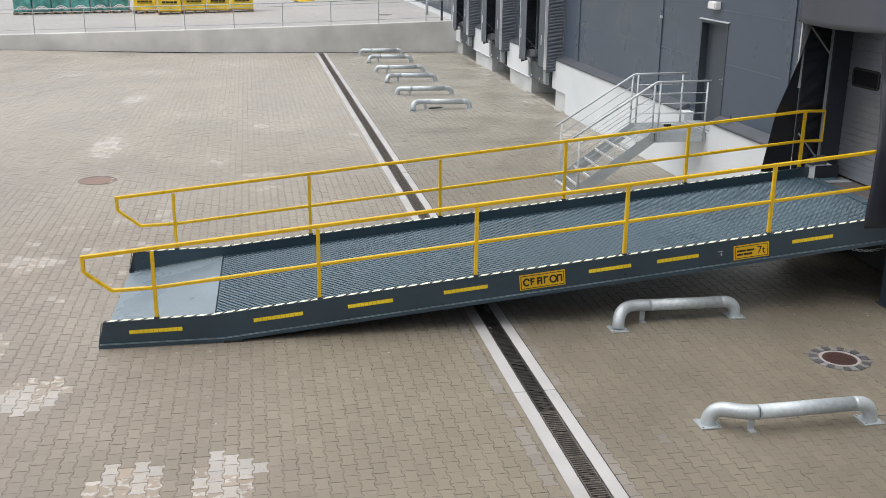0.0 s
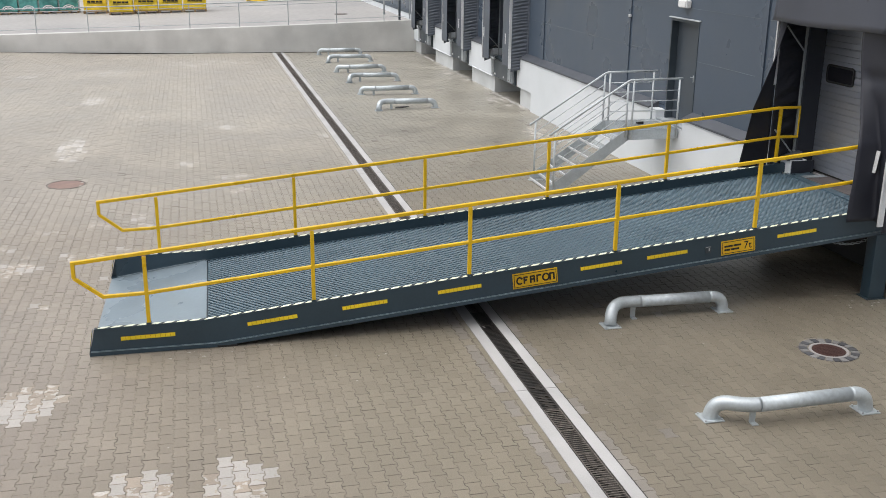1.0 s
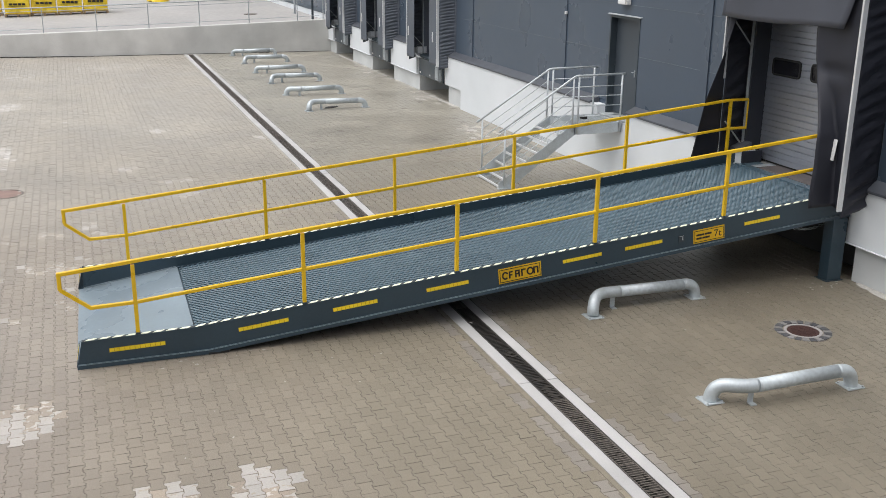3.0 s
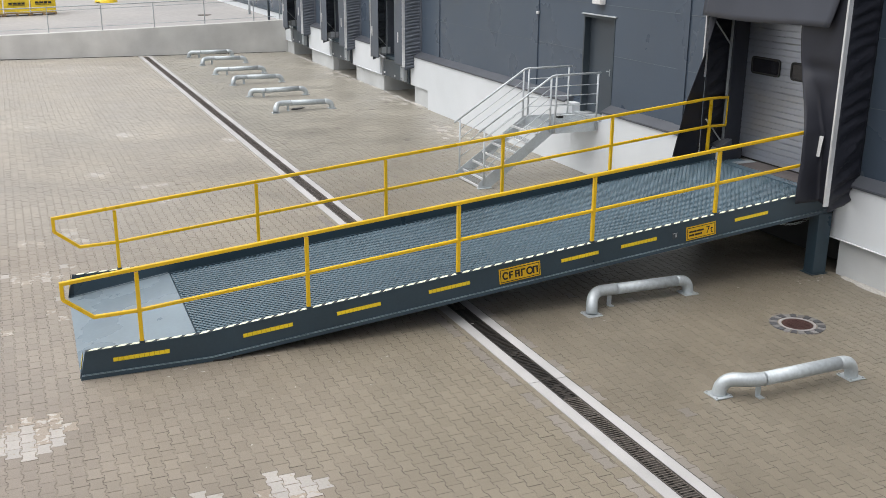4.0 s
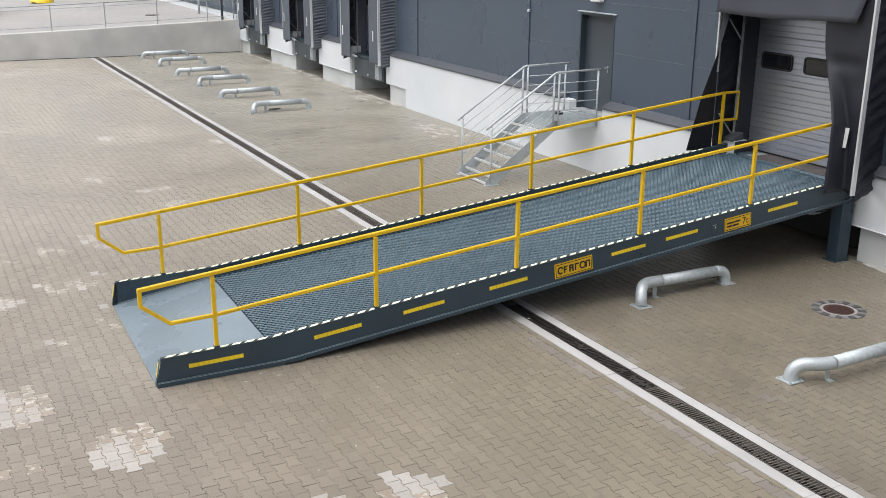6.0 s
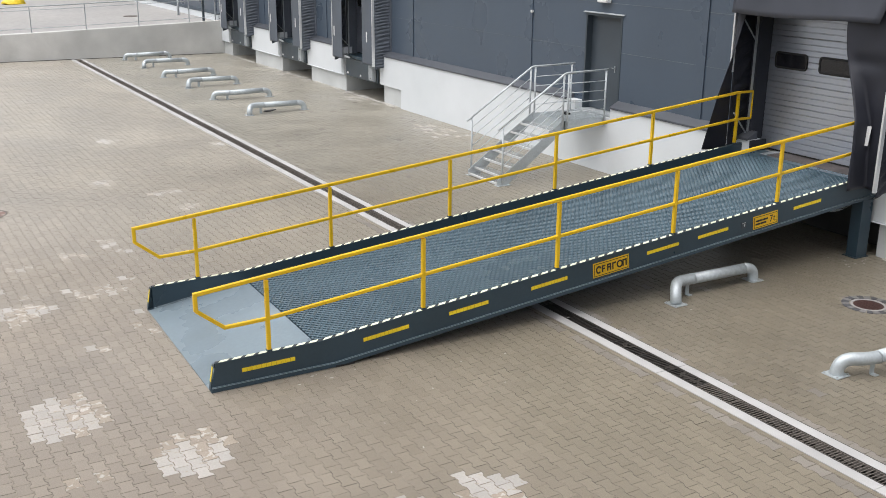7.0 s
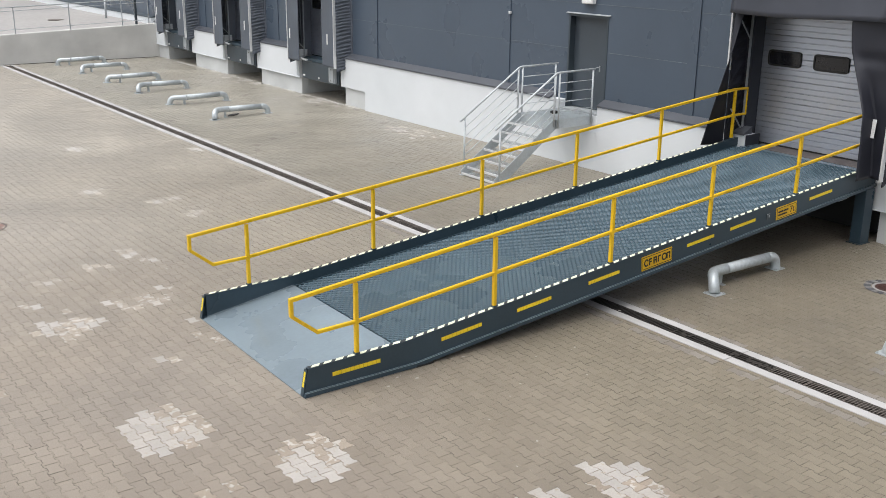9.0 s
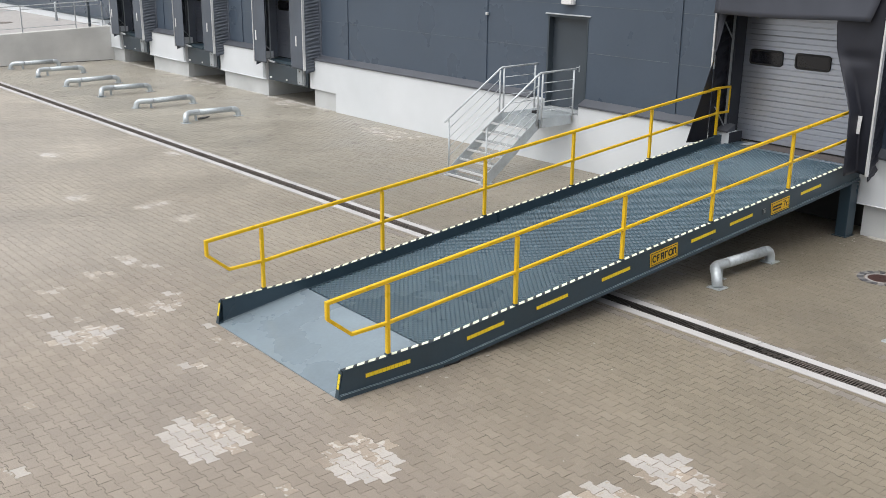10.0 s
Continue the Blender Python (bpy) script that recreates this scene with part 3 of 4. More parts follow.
    # at the ramp a black sheet stands in for the open pit's shade
    part("front_skirt", boxed(0.5, 0.54, g0 + 0.1, g1 - 0.1, 0.03, FLOOR - 0.1) if ramp else boxed(-0.03, 0.01, g0 + 0.2, g1 - 0.25, 0.56, FLOOR - 0.11), RUBBER if ramp else PANELD, lev, "dark steel skirt, at the ramp a sheet for pit shade")
    if not ramp:
        bm = bmesh.new()
        sweep(bm, rounded([(0.02, g1 - 0.3, FLOOR + 0.02), (-0.24, g1 - 0.45, FLOOR + 0.02), (-0.26, g1 - 1.0, FLOOR - 0.02)], 0.1), square(0.05))
        part("lip_arm", bm, ZINCD, lev)
        for dy in (1.35, 2.26):
            part("wheel_lamp", boxed(-0.045, -0.031, g0 + dy, g0 + dy + (0.11 if dy > 2 else 0.07), 0.63, 0.68), LAMPW, lev, "small white marker")
    pit = tagged(empty("wall_pit"), "grey concrete pit walls under the dock leveller", "wall", kind="structure")
    for wy0, wy1 in ((g0 - 0.2, g0 - 0.002), (g1 + 0.002, g1 + 0.2)):
        part("pit_side", boxed(0.325, 2.2, wy0, wy1, -0.2, 1.1), WHITED, pit)
    part("pit_back", boxed(2.2, 2.4, g0 - 0.2, g1 + 0.2, -0.2, 1.1), WALLCONC, pit)
    part("pit_lid", boxed(0.47, 2.4, g0 - 0.2, g1 + 0.2, 1.1, 1.19), WALLCONC, pit)
    # bumpers at both sides
    for by in (g0 + 0.3, g1 - 0.05):
        if ramp:
            continue
        b = empty("dock_bumper", pose(0, by, 0))
        tagged(b, "grey steel dock bumper box bolted to the plinth", "bumper", group="dock bumpers")
        near = by < yc
        z0, z1 = (0.61, 1.1) if near else (1.13, 1.4)
        fx = -0.16 if near else -0.1
        part("plate", boxed(fx + 0.04, -0.035 if near else -0.004, 0.0, 0.3, z0, z1, bevel=0.012), ZINCD, b)
        part("pad", boxed(fx, fx + 0.039, 0.015, 0.285, z0 + 0.02, z1 - 0.02, bevel=0.012), ZINCD, b)
        if not near:
            part("wear_plate", boxed(-0.012, -0.003, 0.03, 0.2, 0.58, z0 - 0.002), ZINCD, b)
        for z in (z0 + 0.08, z1 - 0.08):
            bm = bmesh.new()
            disc(bm, 0, 0, 0, 0.012, 0.018, 8)
            bmesh.ops.transform(bm, matrix=pose(fx, 0.15, z, 0, -90, 0), verts=bm.verts)
            part("bolt", bm, IRON, b)


for g in DOCKS:
    build_dock(g, g + GAP1 - GAP0, False)
    build_shelter(g + 1.36, 1.43, False)
build_dock(*RAMP_GAP, True)
build_shelter(1.13, 1.71, True)


# ---- metal stair to the steel door ----
def build_stair():
    st = empty("metal_stair")
    tagged(st, "galvanised steel stair with railings and grating treads at the door", "stair")
    y0, y1, zp, xp, xf = 6.58, 7.72, 1.21, -1.1, -2.69
    steps = 7
    rise_h = zp / steps
    go = (xp - xf - 0.02) / steps
    # platform
    bm = bmesh.new()
    for a, b, c, e in ((xp, -0.01, y0, y0 + 0.012), (xp, -0.01, y1 - 0.012, y1), (xp, xp + 0.012, y0 + 0.012, y1 - 0.012), (-0.022, -0.01, y0 + 0.012, y1 - 0.012)):
        box(bm, a, b, c, e, zp - 0.2, zp - 0.002)
    part("platform_frame", bm, ZINC, st)
    bm = bmesh.new()
    for x in np.arange(xp + 0.03, -0.03, 0.034):
        box(bm, x, x + 0.004, y0 + 0.013, y1 - 0.013, zp - 0.03, zp)
    for y in np.arange(y0 + 0.05, y1 - 0.03, 0.1):
        box(bm, xp + 0.013, -0.023, y, y + 0.006, zp - 0.014, zp - 0.002)
    tagged(part("platform_grating", bm, ZINC, st), kind="stuff")
    # stringers
    for y in (y0, y1 - 0.012):
        outline = [(xf - 0.05, 0.012), (xf + 0.22, 0.012), (xp + 0.02, zp - 0.2), (xp + 0.02, zp), (xp - 0.06, zp), (xf - 0.05, 0.12)]
        part("stringer", prism(bmesh.new(), outline, "y", y, y + 0.012), ZINC, st)
        part("foot_plate", boxed(xf - 0.07, xf + 0.24, y - 0.06, y + 0.07, 0.002, 0.0115), ZINC, st)
    # treads
    tread = bmesh.new()
    box(tread, 0, go + 0.02, y0 + 0.0125, y0 + 0.0165, -0.04, 0)
    box(tread, 0, go + 0.02, y1 - 0.0165, y1 - 0.0125, -0.04, 0)
    for x in np.arange(0.06, go + 0.02, 0.055):
        box(tread, x, x + 0.003, y0 + 0.017, y1 - 0.017, -0.008, 0)
    for y in np.arange(y0 + 0.08, y1 - 0.04, 0.1):
        box(tread, 0.014, go + 0.02, y, y + 0.004, -0.006, -0.001)
    me = bpy.data.meshes.new("tread")
    tread.to_mesh(me)
    tread.free()
    me.materials.append(ZINCD)
    bm = boxed(-0.012, 0.022, y0 + 0.017, y1 - 0.017, -0.04, 0.003, bevel=0.004)
    edge = bpy.data.meshes.new("nosing")
    bm.to_mesh(edge)
    bm.free()
    edge.materials.append(ALU)
    for x, z in [(xf + (i - 0.5) * go, rise_h * i) for i in range(1, steps)] + [(xf - 0.04, rise_h * 0.35)]:
        step = share("tread", me, st, pose(x, 0, z))
        share("nosing", edge, step, pose(0, 0, 0))
    part("door_scraper", boxed(-0.62, -0.5, 7.15, 7.27, zp + 0.001, zp + 0.06, bevel=0.01), RUBBER, st, "small black rubber block")
    # railings
    for y in (y0 - 0.025, y1 + 0.025):
        rail = []
        top = rounded([(xf - 0.075, y, 1.165), (xp - 0.02, y, zp + 1.0), (0.02 if y > 7 else 0.0, y, zp + 1.01)], 0.06, 4)
        part("handrail", sweep(bmesh.new(), top, circle(0.022, 10), smooth=True), RAILZ, st)
        for x, z0, z1 in ((xf + 0.05, 0.06, 1.235), (xp - 0.06, zp - 0.14, zp + 0.97), (xp + 0.06, zp - 0.18, zp + 1.0), (-0.06, zp - 0.18, zp + 1.0)):
            part("post", sweep(bmesh.new(), [(x, y, z0), (x, y, z1)], circle(0.02, 10), up=(0, 1, 0), smooth=True), RAILZ, st)
        for k in range(1, 5):
            part("rail_bar", sweep(bmesh.new(), [(xp + 0.06, y, zp + 0.2 * k - 0.02), (-0.06, y, zp + 0.2 * k - 0.02)], circle(0.0095, 8), smooth=True), RAILZ, st)
        for k in range(1, 5):
            drop = 0.2 * k + 0.02
            part("rail_bar", sweep(bmesh.new(), [(xf + 0.05, y, 1.235 - drop), (xp - 0.06, y, zp + 0.97 - drop)], circle(0.0095, 8), smooth=True), RAILZ, st)


build_stair()


# ---- the loading ramp ----
U_KNEE, U_END, WIDE = 1.36, 10.75, 2.94
SLOPE = 0.104


def kerb_top(u):
    return 0.335 + 0.02 * u if u < U_KNEE else 0.3622 + SLOPE * (u - U_KNEE)


def deck_top(u):
    if u < U_KNEE:
        return 0.014 + (kerb_top(U_KNEE) - 0.145 - 0.014) * u / U_KNEE
    return kerb_top(u) - 0.145


def beam_foot(u):
    return 0.004 + 0.006 * u / 1.5 if u < 1.5 else max(0.01, kerb_top(u) - 0.365)


def build_ramp():
    r = empty("loading_ramp", pose(-10.868, 0.056, 0.0, 0, 0, -1.25))
    tagged(r, "blue-grey steel loading ramp with yellow handrails and mesh deck", "loading ramp")
    us = (0.0, U_KNEE - 0.12, U_KNEE, U_KNEE + 0.12, 1.5, 3.0, 6.0, U_END + 0.09)
    for side, v, s in (("near", 0.0, -1), ("far", WIDE, 1)):
        inner = -s
        bm = bmesh.new()
        rings = []
        for u in us:
            t, b = kerb_top(u), beam_foot(u)
            tip = 0.07 if u == 0 else 0
            out = [(u + tip, v + inner * 0.065, t), (u + tip, v, t), (u + tip * 0.2, v, b + 0.05), (u + tip * 0.2, v - inner * 0.026, b + 0.047), (u, v - inner * 0.03, b), (u, v + inner * 0.065, b), (u, v + inner * 0.065, min(t, b + 0.02)), (u, v + inner * 0.012, b + 0.03), (u + tip, v + inner * 0.012, t - 0.01), (u + tip, v + inner * 0.057, t - 0.01), (u + tip, v + inner * 0.057, deck_top(u) - 0.01), (u + tip, v + inner * 0.065, deck_top(u) - 0.01)]
            rings.append([bm.verts.new(p) for p in out])
        for a, b in zip(rings, rings[1:]):
            k = len(a)
            for j in range(k):
                bm.faces.new((a[j], a[(j + 1) % k], b[(j + 1) % k], b[j]))
        bm.faces.new(rings[0])
        bm.faces.new(rings[-1][::-1])
        bmesh.ops.recalc_face_normals(bm, faces=bm.faces)
        beam = part("side_beam", bm, RAMP, r)
        # two thin light lines paint the highlights along the flange
        for off, up in ((0.003, 0.052), (0.026, 0.0485)):
            line = [(u + 0.015, v + s * off, beam_foot(u) + up) for u in us]
            part("flange_edge", sweep(bmesh.new(), line, [(-0.004, -0.002), (0.004, -0.002), (0.004, 0.0015), (-0.004, 0.0015)]), RAMP_GLINT, beam, "lighter flange edge with a painted highlight")
        # closing plate at the tip with its reflector
        bm = bmesh.new()
        prism(bm, [(v, 0.02), (v + inner * 0.062, 0.02), (v + inner * 0.062, 0.325), (v, 0.325)], "x", 0, 0.006)
        for q in bm.verts:
            q.co.x += 0.004 + 0.055 * (q.co.z - 0.02) / 0.3 - 0.012
        part("end_plate", bm, RAMP, beam)
        for k in range(3):
            z0 = 0.12 + 0.06 * k
            bm = bmesh.new()
            prism(bm, [(v + inner * 0.012, z0), (v + inner * 0.05, z0), (v + inner * 0.05, z0 + 0.054), (v + inner * 0.012, z0 + 0.054)], "x", -0.003, 0.0)
            for q in bm.verts:
                q.co.x += -0.008 + 0.055 * (q.co.z - 0.02) / 0.3
            part("reflector", bm, REFLECT, beam, "yellow reflective square")
        # tape on the kerb with slanted pale pieces
        bm = bmesh.new()
        c = v + inner * 0.0325
        sweep(bm, [(u, c, kerb_top(u) + 0.0015) for u in (0.08, U_KNEE, U_END - 0.3)], [(-0.027, -0.001), (0.027, -0.001), (0.027, 0.001), (-0.027, 0.001)])
        part("kerb_tape", bm, TAPE, beam, "black tape with pale slanted pieces")
        for lo, hi in ((0.1, U_KNEE), (U_KNEE, U_END - 0.35)):
            pitch = math.atan2(kerb_top(hi) - kerb_top(lo), hi - lo)
            n = int((hi - lo) / 0.154)
            bm = bmesh.new()
            prism(bm, [(-0.074, -0.026), (0.026, -0.026), (0.074, 0.026), (-0.026, 0.026)], "z", 0.0, 0.0015)
            me = bpy.data.meshes.new("tape_piece")
            bm.to_mesh(me)
            bm.free()
            me.materials.append(TAPEW)
            for i in range(n):
                u = lo + 0.077 + 0.154 * i
                share("tape_piece", me, beam, pose(u, c, kerb_top(u) + 0.0028, 0, -math.degrees(pitch), 0))
        # handrail
        y = v + inner * 0.033
        rail_z = lambda u: kerb_top(2.7) + 0.94 + 0.1035 * (u - 2.7)
        mid_z = lambda u: rail_z(u) - 0.485
        sq = square(0.046)
        loop = [(10.62, y, rail_z(10.62)), (-0.1, y, rail_z(-0.1) + 0.02), (-0.1, y, 0.985), (0.21, y, 0.735), (0.72, y, mid_z(0.72)), (10.62, y, mid_z(10.62))]
        part("handrail", sweep(bmesh.new(), loop[:3], sq, up=(0, 1, 0)), YELLOW, r, "yellow square-tube handrail")
        part("mid_rail", sweep(bmesh.new(), loop[2:], square(0.042), up=(0, 1, 0)), YELLOW, r)
        for u in (0.71, 2.71, 4.71, 6.69, 8.69, 10.64):
            if u > 10 and side == "near":
                continue
            post = part("post", boxed(u - 0.023, u + 0.023, y - 0.023, y + 0.023, kerb_top(u) + 0.008, rail_z(u) - 0.02, bevel=0.004), YELLOW, r)
            part("post_foot", boxed(u - 0.03, u + 0.03, y - 0.03, y + 0.03, kerb_top(u) + 0.003, kerb_top(u) + 0.028), RAMP, post, "dark welded socket")
        end = [(10.62, y, rail_z(10.62)), (11.0, y, rail_z(10.62)), (11.0, y, mid_z(10.62)), (10.62, y, mid_z(10.62))]
        part("rail_end", sweep(bmesh.new(), end, square(0.042), up=(0, 1, 0)), YELLOW, r)
        # reflective strips of small squares on the web
        if s < 0:
            for a, b, z in ((0.37, 1.01, 0.2), (1.88, 2.5, None), (3.06, 3.64, None), (4.29, 4.87, None), (6.21, 6.79, None), (7.14, 7.72, None), (9.03, 9.62, None)):
                n = 11
                zt = lambda u: kerb_top(u) - 0.147
                pitch = math.atan2(zt(b) - zt(a), b - a)
                w = (b - a) / n
                strip = part("reflective_strip", boxed(0, b - a, -0.001, 0.0005, -0.026, 0.026), REFDARK, r, "yellow segmented reflective strip")
                strip.matrix_basis = pose(a, v - 0.001, zt(a), 0, -math.degrees(pitch), 0)
                bm = boxed(0.003, w - 0.003, -0.004, -0.0015, -0.022, 0.022)
                me = bpy.data.meshes.new("reflector_cell")
                bm.to_mesh(me)
                bm.free()
                me.materials.append(REFLECT)
                for i in range(n):
                    share("reflector_cell", me, strip, pose(i * w, 0, 0))
    # boards on the near web
    tilt = -math.degrees(math.atan(SLOPE))
    board = share("name_board", None, r, pose(5.285, -0.004, 0.602, 0, tilt, 0))
    board.empty_display_size = 0.1
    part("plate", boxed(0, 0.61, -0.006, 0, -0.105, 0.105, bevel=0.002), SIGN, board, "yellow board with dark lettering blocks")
    bm = bmesh.new()
    sweep(bm, [(0.02, -0.008, -0.085), (0.59, -0.008, -0.085), (0.59, -0.008, 0.085), (0.02, -0.008, 0.085)], [(-0.004, -0.001), (0.004, -0.001), (0.004, 0.001), (-0.004, 0.001)], up=(0, 1, 0), closed=True)
    part("border", bm, INK, board)
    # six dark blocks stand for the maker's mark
    for i, w in enumerate((0.075, 0.06, 0.07, 0.066, 0.085, 0.075)):
        x0 = 0.055 + 0.088 * i
        bm = bmesh.new()
        if i in (0, 4):
            sweep(bm, [(x0 + w / 2 + w / 2 * math.cos(a * math.pi / 8), -0.0085, 0.045 * math.sin(a * math.pi / 8)) for a in range(1 if i == 0 else 0, 15 if i == 0 else 16)], [(-0.011, -0.001), (0.011, -0.001), (0.011, 0.001), (-0.011, 0.001)], up=(0, 1, 0), closed=(i == 4))
        else:
            box(bm, x0, x0 + 0.022, -0.0095, -0.0075, -0.05, 0.05)
            box(bm, x0 + 0.0225, x0 + w, -0.0095, -0.0075, 0.028, 0.05)
            if i in (1, 2):
                box(bm, x0 + 0.0225, x0 + w * 0.85, -0.0095, -0.0075, -0.012, 0.01)
            if i in (2, 5):
                box(bm, x0 + w - 0.022, x0 + w, -0.0095, -0.0075, -0.05, 0.0275)
        part("mark_block", bm, INK, board)
    cap = share("capacity_board", None, r, pose(8.205, -0.004, 0.886, 0, tilt, 0))
    part("plate", boxed(0, 0.5, -0.006, 0, -0.1, 0.1, bevel=0.002), SIGN, cap, "yellow load capacity board")
    bm = bmesh.new()
    sweep(bm, [(0.02, -0.008, -0.08), (0.48, -0.008, -0.08), (0.48, -0.008, 0.08), (0.02, -0.008, 0.08)], [(-0.004, -0.001), (0.004, -0.001), (0.004, 0.001), (-0.004, 0.001)], up=(0, 1, 0), closed=True)
    part("border", bm, INK, cap)
    for z, ends in ((0.02, ((0.045, 0.17), (0.18, 0.29))), (-0.03, ((0.045, 0.13), (0.14, 0.26)))):
        for a, b in ends:
            part("print_line", boxed(a, b, -0.0095, -0.0065, z - 0.013, z + 0.013), INK, cap)
    text("7t", 0.15, INK, pose(0.325, -0.0075, -0.05, 90, 0, 0), cap)
    sock = share("socket_plate", None, r, pose(7.97, -0.004, 0.878, 0, tilt, 0))
    part("plate", boxed(0, 0.09, -0.006, 0, -0.045, 0.045), PANELD, sock)
    part("catch", boxed(0.05, 0.07, -0.008, -0.0065, -0.02, 0.022), ZINCD, sock)
    part("upper_edge", boxed(0.01, 0.08, -0.008, -0.0065, 0.034, 0.042), ZINCD, sock)
    # lip plate at the foot
    bm = bmesh.new()
    v0, v1 = 0.066, WIDE - 0.066
    outline = [(0.0, 0.002), (0.0, 0.012), (U_KNEE + 0.02, deck_top(U_KNEE) + 0.002), (U_KNEE + 0.02, deck_top(U_KNEE) - 0.01)]
    prism(bm, outline, "y", v0, v1)
    part("lip_plate", bm, PLATE, r, "smooth blue-grey entry plate")
    # weld beads, pale to carry the highlight along them
    for vv in (v0 + 0.002, v1 - 0.002):
        line = [(u, vv, deck_top(u) + 0.008) for u in (0.07, U_KNEE)]
        part("weld_bead", sweep(bmesh.new(), line, circle(0.007, 6)), RAMP_GLINT, r, "pale weld bead")
    for vv in np.linspace(0.35, WIDE - 0.35, 5):
        part("lip_rib", prism(bmesh.new(), [(0.25, 0.003), (0.25, 0.03), (U_KNEE, deck_top(U_KNEE) - 0.015), (U_KNEE, 0.01)], "y", vv - 0.006, vv + 0.006), RAMP, r)
    for vv in (0.03, WIDE - 0.17):
        part("knee_pad", boxed(1.5, 1.75, vv - 0.06, vv + 0.2, 0.002, 0.03, bevel=0.005), RUBBER, r, "black rubber pad under the bend")
    # cross beams and long bearers
    for u in np.arange(U_KNEE + 0.06, U_END, 0.94):
        z = deck_top(u) - 0.03
        part("cross_beam", boxed(u - 0.04, u + 0.03, v0, v1, z - 0.1, z, bevel=0.003), RAMP, r)
    for vv in np.linspace(v0 + 0.42, v1 - 0.42, 5):
        line = [(U_KNEE + 0.05, vv, deck_top(U_KNEE + 0.05) - 0.075), (U_END - 0.02, vv, deck_top(U_END) - 0.075)]
        part("bearer", sweep(bmesh.new(), line, [(-0.03, -0.045), (0.03, -0.045), (0.03, 0.045), (-0.03, 0.045)]), RAMP, r)
    # expanded metal deck, its long diamonds lying along the ramp
    half_u, pitch_v, w = 0.038, 0.05, 0.0094
    nv = int((v1 - v0) / pitch_v)
    pitch_v = (v1 - v0) / nv
    nu = int((U_END - U_KNEE - 0.03) / half_u)
    node = np.repeat(np.arange(nu), 2)
    uu = U_KNEE + 0.028 + (node + np.tile((0.3, 0.7), nu)) * half_u
    z = kerb_top(U_KNEE) + SLOPE * (uu - U_KNEE) - 0.145
    count = len(uu)
    verts, faces = [], []
    for i in range(nv):
        vv = v0 + (i + 0.5) * pitch_v + ((node + i) % 2 - 0.5) * (pitch_v - 2 * w)
        ring = np.stack([np.stack([uu, vv - w, z - 0.018], 1), np.stack([uu, vv - w, z - 0.006], 1), np.stack([uu, vv + w, z + 0.001], 1), np.stack([uu, vv + w, z - 0.016], 1)], 1)
        base = len(verts)
        verts.extend(ring.reshape(-1, 3).tolist())
        for q in range(count - 1):
            c, e = base + 4 * q, base + 4 * q + 4
            faces += [(c, e, e + 1, c + 1), (c + 1, e + 1, e + 2, c + 2), (c + 2, e + 2, e + 3, c + 3)]
    for vv in (v0 + 0.016, v1 - 0.016):
        line = [(u, vv, deck_top(u) + 0.001) for u in (U_KNEE + 0.022, U_END)]
        part("deck_edge", sweep(bmesh.new(), line, [(-0.016, -0.02), (0.016, -0.02), (0.016, 0.004), (-0.016, 0.004)]), RAMP, r)
    # unseen sheet added so that no light falls through the mesh
    line = [(U_KNEE + 0.06, (v0 + v1) / 2, deck_top(U_KNEE + 0.06) - 0.026), (U_END - 0.01, (v0 + v1) / 2, deck_top(U_END - 0.01) - 0.026)]
    half = (v1 - v0) / 2 - 0.002
    part("under_sheet", sweep(bmesh.new(), line, [(-half, -0.002), (half, -0.002), (half, 0.002), (-half, 0.002)]), RAMP, r, "dark sheet added under the deck mesh to block light")
    tagged(raw("deck_mesh", verts, faces, MESH, r, "blue-grey expanded metal deck"), kind="stuff")
    bm = bmesh.new()
    prism(bm, [(U_END + 0.001, deck_top(U_END) - 0.03), (U_END + 0.001, deck_top(U_END) + 0.004), (U_END + 0.42, deck_top(U_END) + 0.012), (U_END + 0.42, deck_top(U_END) + 0.002)], "y", v0 + 0.1, v1 - 0.1)
    part("bridge_plate", bm, MESH, r, "painted steel plate bridging to the dock floor")
    # legs
    for v in (-0.04, WIDE - 0.16):
        leg = part("leg", boxed(10.55, 10.8, v, v + 0.2, 0.014, beam_foot(10.55) + 0.01, bevel=0.008), RAMP, r)
        part("foot_plate", boxed(10.52, 10.83, v - 0.02, v + 0.24, 0.002, 0.0135), RAMP, leg)
    # safety chain under the upper end
    chain = share("safety_chain", None, r, pose(9.9, 0.25, 0.86))
    link = sweep(bmesh.new(), [(0.022 * math.cos(a) + (0.012 if math.cos(a) > 0 else -0.012), 0.015 * math.sin(a), 0) for a in np.linspace(0, 2 * math.pi, 10, endpoint=False)], circle(0.005, 6), closed=True, smooth=True)
    me = bpy.data.meshes.new("link")
    link.to_mesh(me)
    link.free()
    me.materials.append(ZINC)
    for i in range(22):
        t = i / 21
        share("link", me, chain, pose(1.0 * t, 0.1 * t, -0.12 * math.sin(math.pi * t), 90 * (i % 2), 12 * (2 * t - 1), 0))
    return r


ramp = build_ramp()


# ---- wheel guides ----
def build_guide(flare):
    g = empty("wheel_guide")
    tagged(g, "galvanised pipe wheel guide bolted to the block paving", "wheel guide", group="wheel guides")
    f, span = (0.2, 1.75) if flare > 0 else (-0.22, 1.74)
    if flare > 0:
        line = rounded([(0.0, f, 0.012), (0.01, f, 0.205), (0.33, 0, 0.205), (span, 0, 0.2153), (span, 0, 0.012)], 0.19, 8)
    else:
        line = rounded([(0.0, f, 0.012), (0.03, f * 0.72, 0.205), (0.2, 0.0, 0.238), (0.6, 0, 0.23), (span, 0, 0.2153), (span, 0, 0.012)], 0.19, 7)
